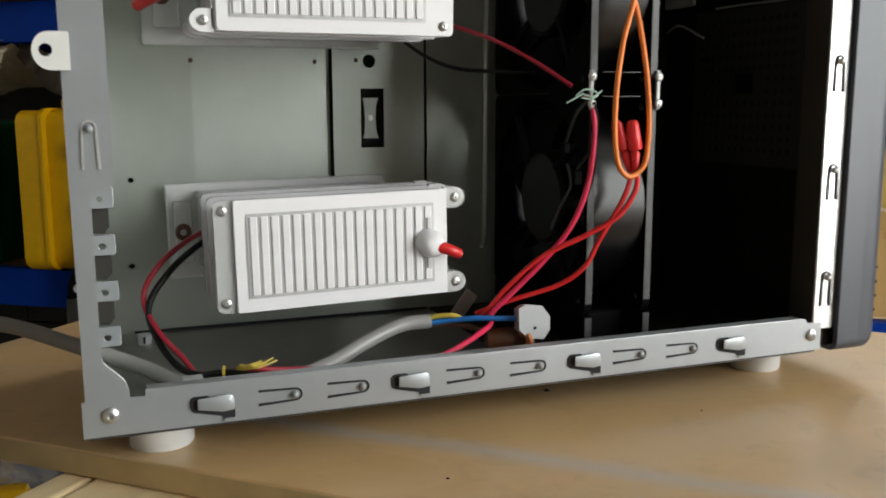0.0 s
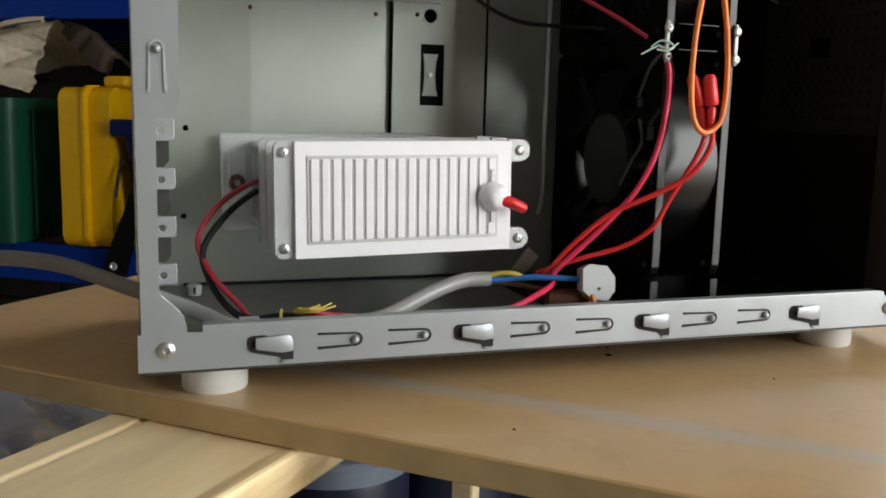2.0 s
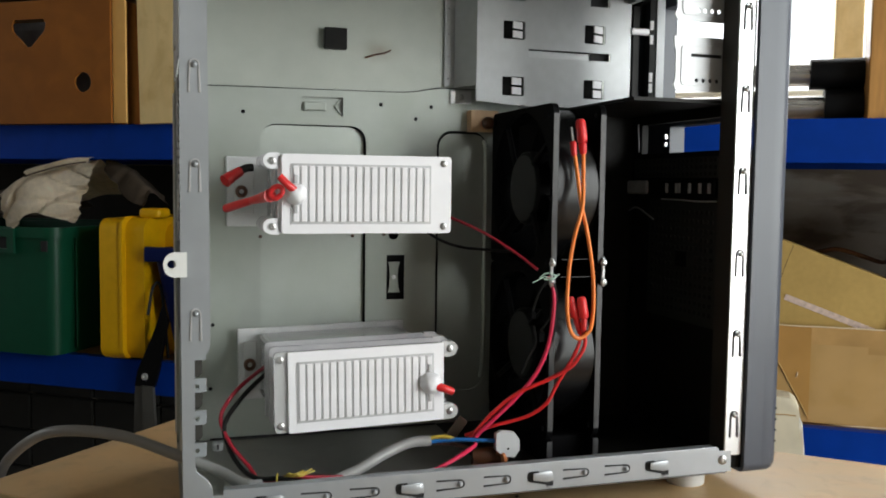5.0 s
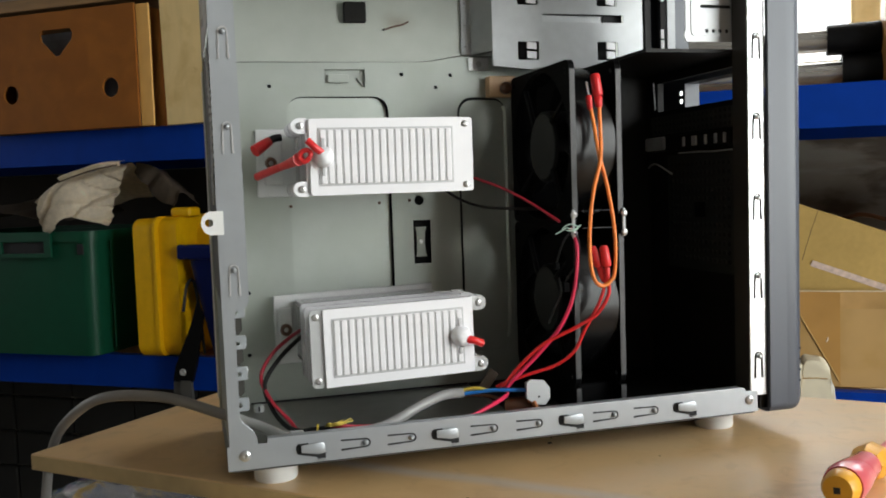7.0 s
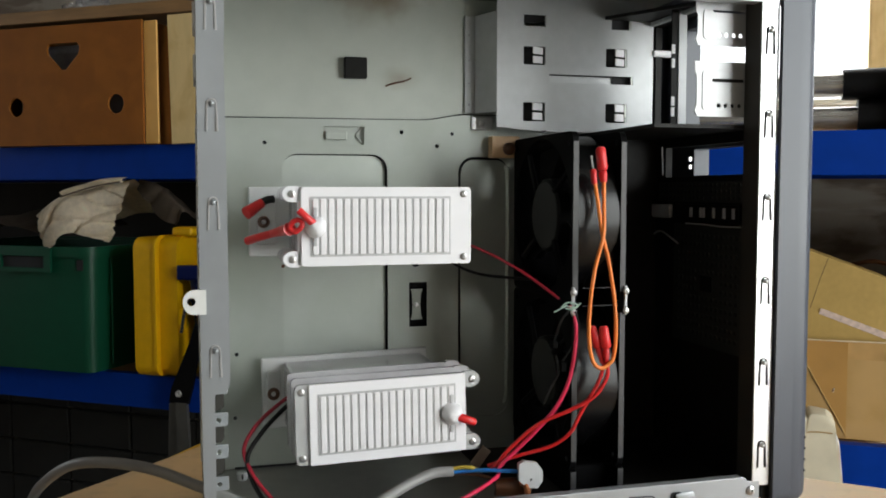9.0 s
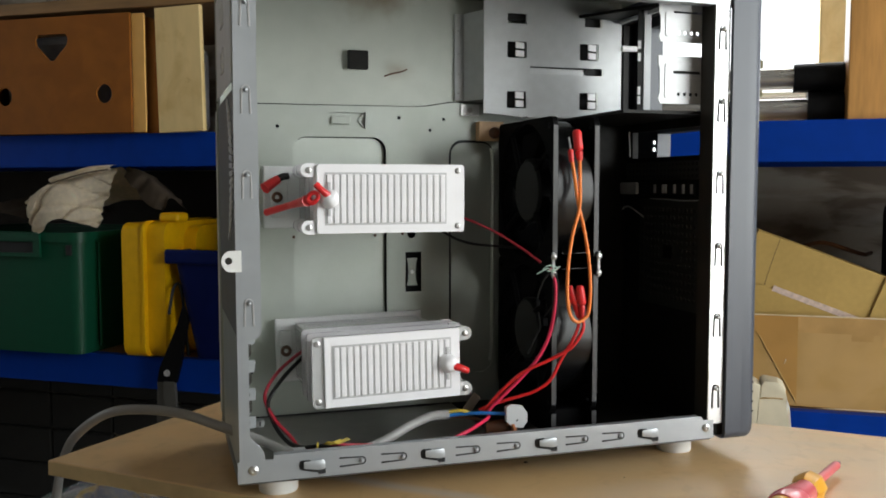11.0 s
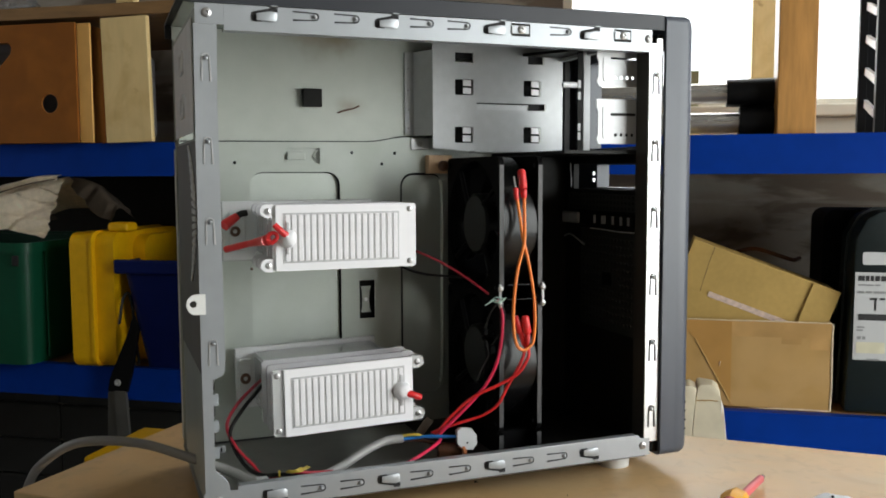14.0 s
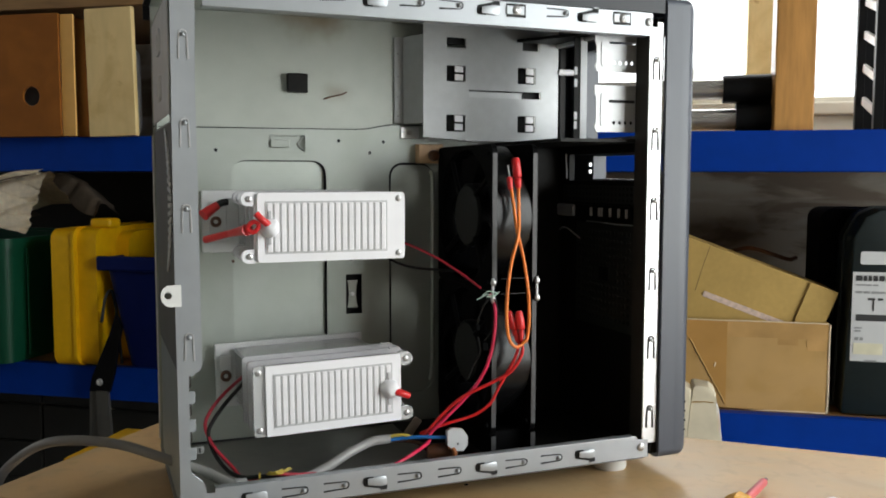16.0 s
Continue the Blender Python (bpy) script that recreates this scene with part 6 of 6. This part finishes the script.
part("crease", crumple(tb([(1.0595, -0.1108, -0.1000), (1.0720, -0.1108, -0.0985), (1.0920, -0.1106, -0.0990)], 0.0010, 6), 0.0005, 120), KRAFT, right_foam, "brown crease line")
part("torn_skin", crumple(prism(bmesh.new(), [(1.0965, -0.098), (1.1010, -0.112), (1.1070, -0.160), (1.1110, -0.220), (1.1170, -0.300), (1.1090, -0.300), (1.1050, -0.220), (1.0990, -0.150)], -0.1095, -0.0620), 0.0022, 110, 3.0), PLASTERW, right_foam, "white torn skin")
foam([(1.035, ZF), (1.0455, ZF), (1.0540, -0.150), (1.0575, -0.100), (1.0588, -0.080), (1.0480, -0.0755), (1.036, -0.080)], -0.112, -0.070, "narrow cream foam offcut leaning on the wider one")

single("timber_post", bx(1.1840, 1.2450, 0.022, 0.080, 0.3205, ZC - 0.001, bevel=0.002), POSTW, "orange stained pine post standing on the shelf", "post", ROOM)
for z, s_sl, r in ((0.3950, 1.107, 0.0175), (0.3440, 1.1285, 0.0180)):
    tu = thing("metal_tube", (1.0, 0.075, z - r), "brushed metal tube with a black sleeve lying on the shelf", "tube", ROOM, group="tubes")
    part("pipe", lt([(0, r * 0.85), (0, r), (0.62, r), (0.62, r * 0.85), (0, r * 0.85)], (0.52, 0.075, z), (1, 0, 0), 24), TUBE, tu, smooth=40)
    part("sleeve", lt([(0, r * 1.02), (0, r * (1.34 if z > 0.37 else 1.56)), (1.1835 - s_sl, r * (1.40 if z > 0.37 else 1.62)), (1.1835 - s_sl, 0)], (s_sl, 0.075, z), (1, 0, 0), 24), BLACK, tu, "black rubber sleeve", smooth=40)
single("wood_block", bx(0.60, 0.66, 0.04, 0.12, 0.3205, 0.3258), PINE, "thin wooden wedge under the tubes", "wedge", ROOM)
single("wood_block", bx(1.00, 1.06, 0.04, 0.12, 0.3205, 0.3258), PINE, "thin wooden wedge under the tubes", "wedge", ROOM)
single("small_box", bx(1.045, 1.076, 0.455, 0.50, 0.4002, 0.476, bevel=0.001, seg=1), OLIVE, "small olive box on the window sill", "box", ROOM)

rk = thing("slatted_rack", (1.36, 0.05, 0.322), "black plastic rack with white slats", "rack", ROOM)
for s in (1.330, 1.404):
    part("side_post", bx(s, s + 0.014, 0.006, 0.020, 0.3205, 0.78, bevel=0.001, seg=1), BLACK, rk)
    part("side_post", bx(s, s + 0.014, 0.140, 0.154, 0.3205, 0.78, bevel=0.001, seg=1), BLACK, rk)
part("side_wall", bx(1.345, 1.403, 0.146, 0.152, 0.3205, 0.78), BLACK, rk)
part("front_wall", bx(1.352, 1.403, 0.010, 0.016, 0.340, 0.78), BLACK, rk)
for k in range(8):
    sl = bx(-0.003, 0.003, 0.0, 0.115, -0.0065, 0.0065)
    sl.transform(pose(1.341, 0.022, 0.345 + 0.055 * k, 16, 0, 0))
    part("slat", sl, WHITEP, rk, "white slat")

fs = bmesh.new()
bmesh.ops.create_icosphere(fs, subdivisions=4, radius=1, matrix=pose(-0.40, 0.20, 0.620) @ Matrix.Diagonal((0.075, 0.055, 0.034, 1)))
single("plastic_bag", crumple(crumple(fs, 0.018, 24, 5), 0.008, 70, 2), FILM, "small crumpled clear plastic bag lying on the plank", "plastic bag", ROOM, smooth=25)

# ---- below the table ----
NAVYD = mat("navy_plastic", (0.003, 0.007, 0.028), 0.4, vary=0.1)
# lid paler than the drum: light reflected off its top, put into colour
LIDGREY = mat("lit_lid", (0.16, 0.19, 0.24), 0.5, vary=0.2, scale=20)
for cx, cy, rad, top in ((0.185, 0.50, 0.075, -0.205), (0.330, 0.56, 0.070, -0.235)):
    bl = thing("blue_drum", (cx, cy, ZF), "dark blue round plastic drum standing under the table", "drum", group="drums")
    part("drum_body", lt([(0, 0), (0, rad * 0.94), (0.05, rad), (top - ZF - 0.03, rad), (top - ZF - 0.02, rad * 0.96)], (cx, cy, ZF), (0, 0, 1), 28), NAVYD, bl, smooth=40)
    part("lid", lt([(top - ZF - 0.022, rad * 1.04), (top - ZF - 0.004, rad * 1.05), (top - ZF, rad * 0.98), (top - ZF - 0.006, rad * 0.90), (top - ZF - 0.006, 0)], (cx, cy, ZF), (0, 0, 1), 28), LIDGREY, bl, "lid coloured pale grey-blue for light on its top", smooth=40)
fb = bmesh.new()
bmesh.ops.create_icosphere(fb, subdivisions=4, radius=1, matrix=pose(-0.080, 0.365, -0.128) @ Matrix.Diagonal((0.100, 0.075, 0.058, 1)))
single("plastic_bag", crumple(crumple(fb, 0.02, 22, 3), 0.009, 60, 7), FILM, "crumpled clear plastic bag stuffed below the board", "plastic bag", smooth=45)
st = thing("stool", (-0.09, 0.36, ZF), "dark blue step stool standing under the plastic bag", "stool")
part("seat", bx(-0.22, 0.06, 0.26, 0.50, -0.215, -0.185, bevel=0.006), NAVY, st)
for x in (-0.20, 0.03):
    for y in (0.28, 0.47):
        part("leg", bx(x - 0.012, x + 0.012, y - 0.012, y + 0.012, ZF, -0.216), NAVY, st)
single("yellow_offcut", bx(-0.070, -0.046, 0.275, 0.290, -0.1848, -0.105, bevel=0.005), YELLOWP, "small yellow plastic box on the stool", "offcut")

# ---- screwdriver on the table ----
sd = thing("screwdriver", (0.335, -0.131, TZ), "red and amber insulated screwdriver lying on the board", "screwdriver")
tip, butt = Vector((0.4420, -0.0560, TZ + 0.0070)), Vector((0.3149, -0.1477, TZ + 0.0140))
axis = (butt - tip).normalized()
L_ = (butt - tip).length
part("blade", lt([(0, 0), (0, 0.0016), (0.006, 0.0022), (0.010, 0.0024), (0.010, 0)], tip, axis, 10), TOOLGREY, sd, "bare steel tip")
part("shaft", lt([(0.008, 0), (0.008, 0.0032), (L_ - 0.082, 0.0034), (L_ - 0.082, 0)], tip, axis, 12), SHAFT, sd, "red insulated shaft", smooth=40)
part("collar", lt([(L_ - 0.084, 0), (L_ - 0.084, 0.0085), (L_ - 0.079, 0.0108), (L_ - 0.067, 0.0112), (L_ - 0.061, 0.0092), (L_ - 0.061, 0)], tip, axis, 8), HANDLE_Y, sd, "amber collar", smooth=30)
part("grip", lt([(L_ - 0.062, 0), (L_ - 0.062, 0.0086), (L_ - 0.050, 0.0092), (L_ - 0.030, 0.0110), (L_ - 0.016, 0.0118), (L_ - 0.011, 0.0108), (L_ - 0.011, 0)], tip, axis, 20), HANDLE_R, sd, "glossy red grip", smooth=40)
part("end_cap", lt([(L_ - 0.012, 0), (L_ - 0.012, 0.0100), (L_ - 0.004, 0.0096), (L_, 0.0078), (L_ + 0.001, 0)], tip, axis, 20), HANDLE_Y, sd, "amber end cap", smooth=40)
part("bar", lt([(L_ + 0.0004, 0), (L_ + 0.0004, 0.0026), (L_ + 0.0013, 0.0024), (L_ + 0.0013, 0)], tip, axis, 4), INK, sd)

wd = thing("white_disc", (0.4640, -0.1130, TZ), "white round plastic piece with a dark pin hole on the board", "disc")
part("plate", crumple(lt([(0, 0), (0, 0.0165), (0.0022, 0.0165), (0.0030, 0.0155), (0.0030, 0)], (0.4640, -0.1130, TZ + 0.0004), (0, 0, 1), 24), 0.0012, 120), WHITEP, wd, smooth=40)
part("pin", lt([(0, 0.0014), (0.0022, 0.0012), (0.0024, 0)], (0.4655, -0.1075, TZ + 0.0030), (0, 0, 1), 10), BLACK, wd, "dark pin")
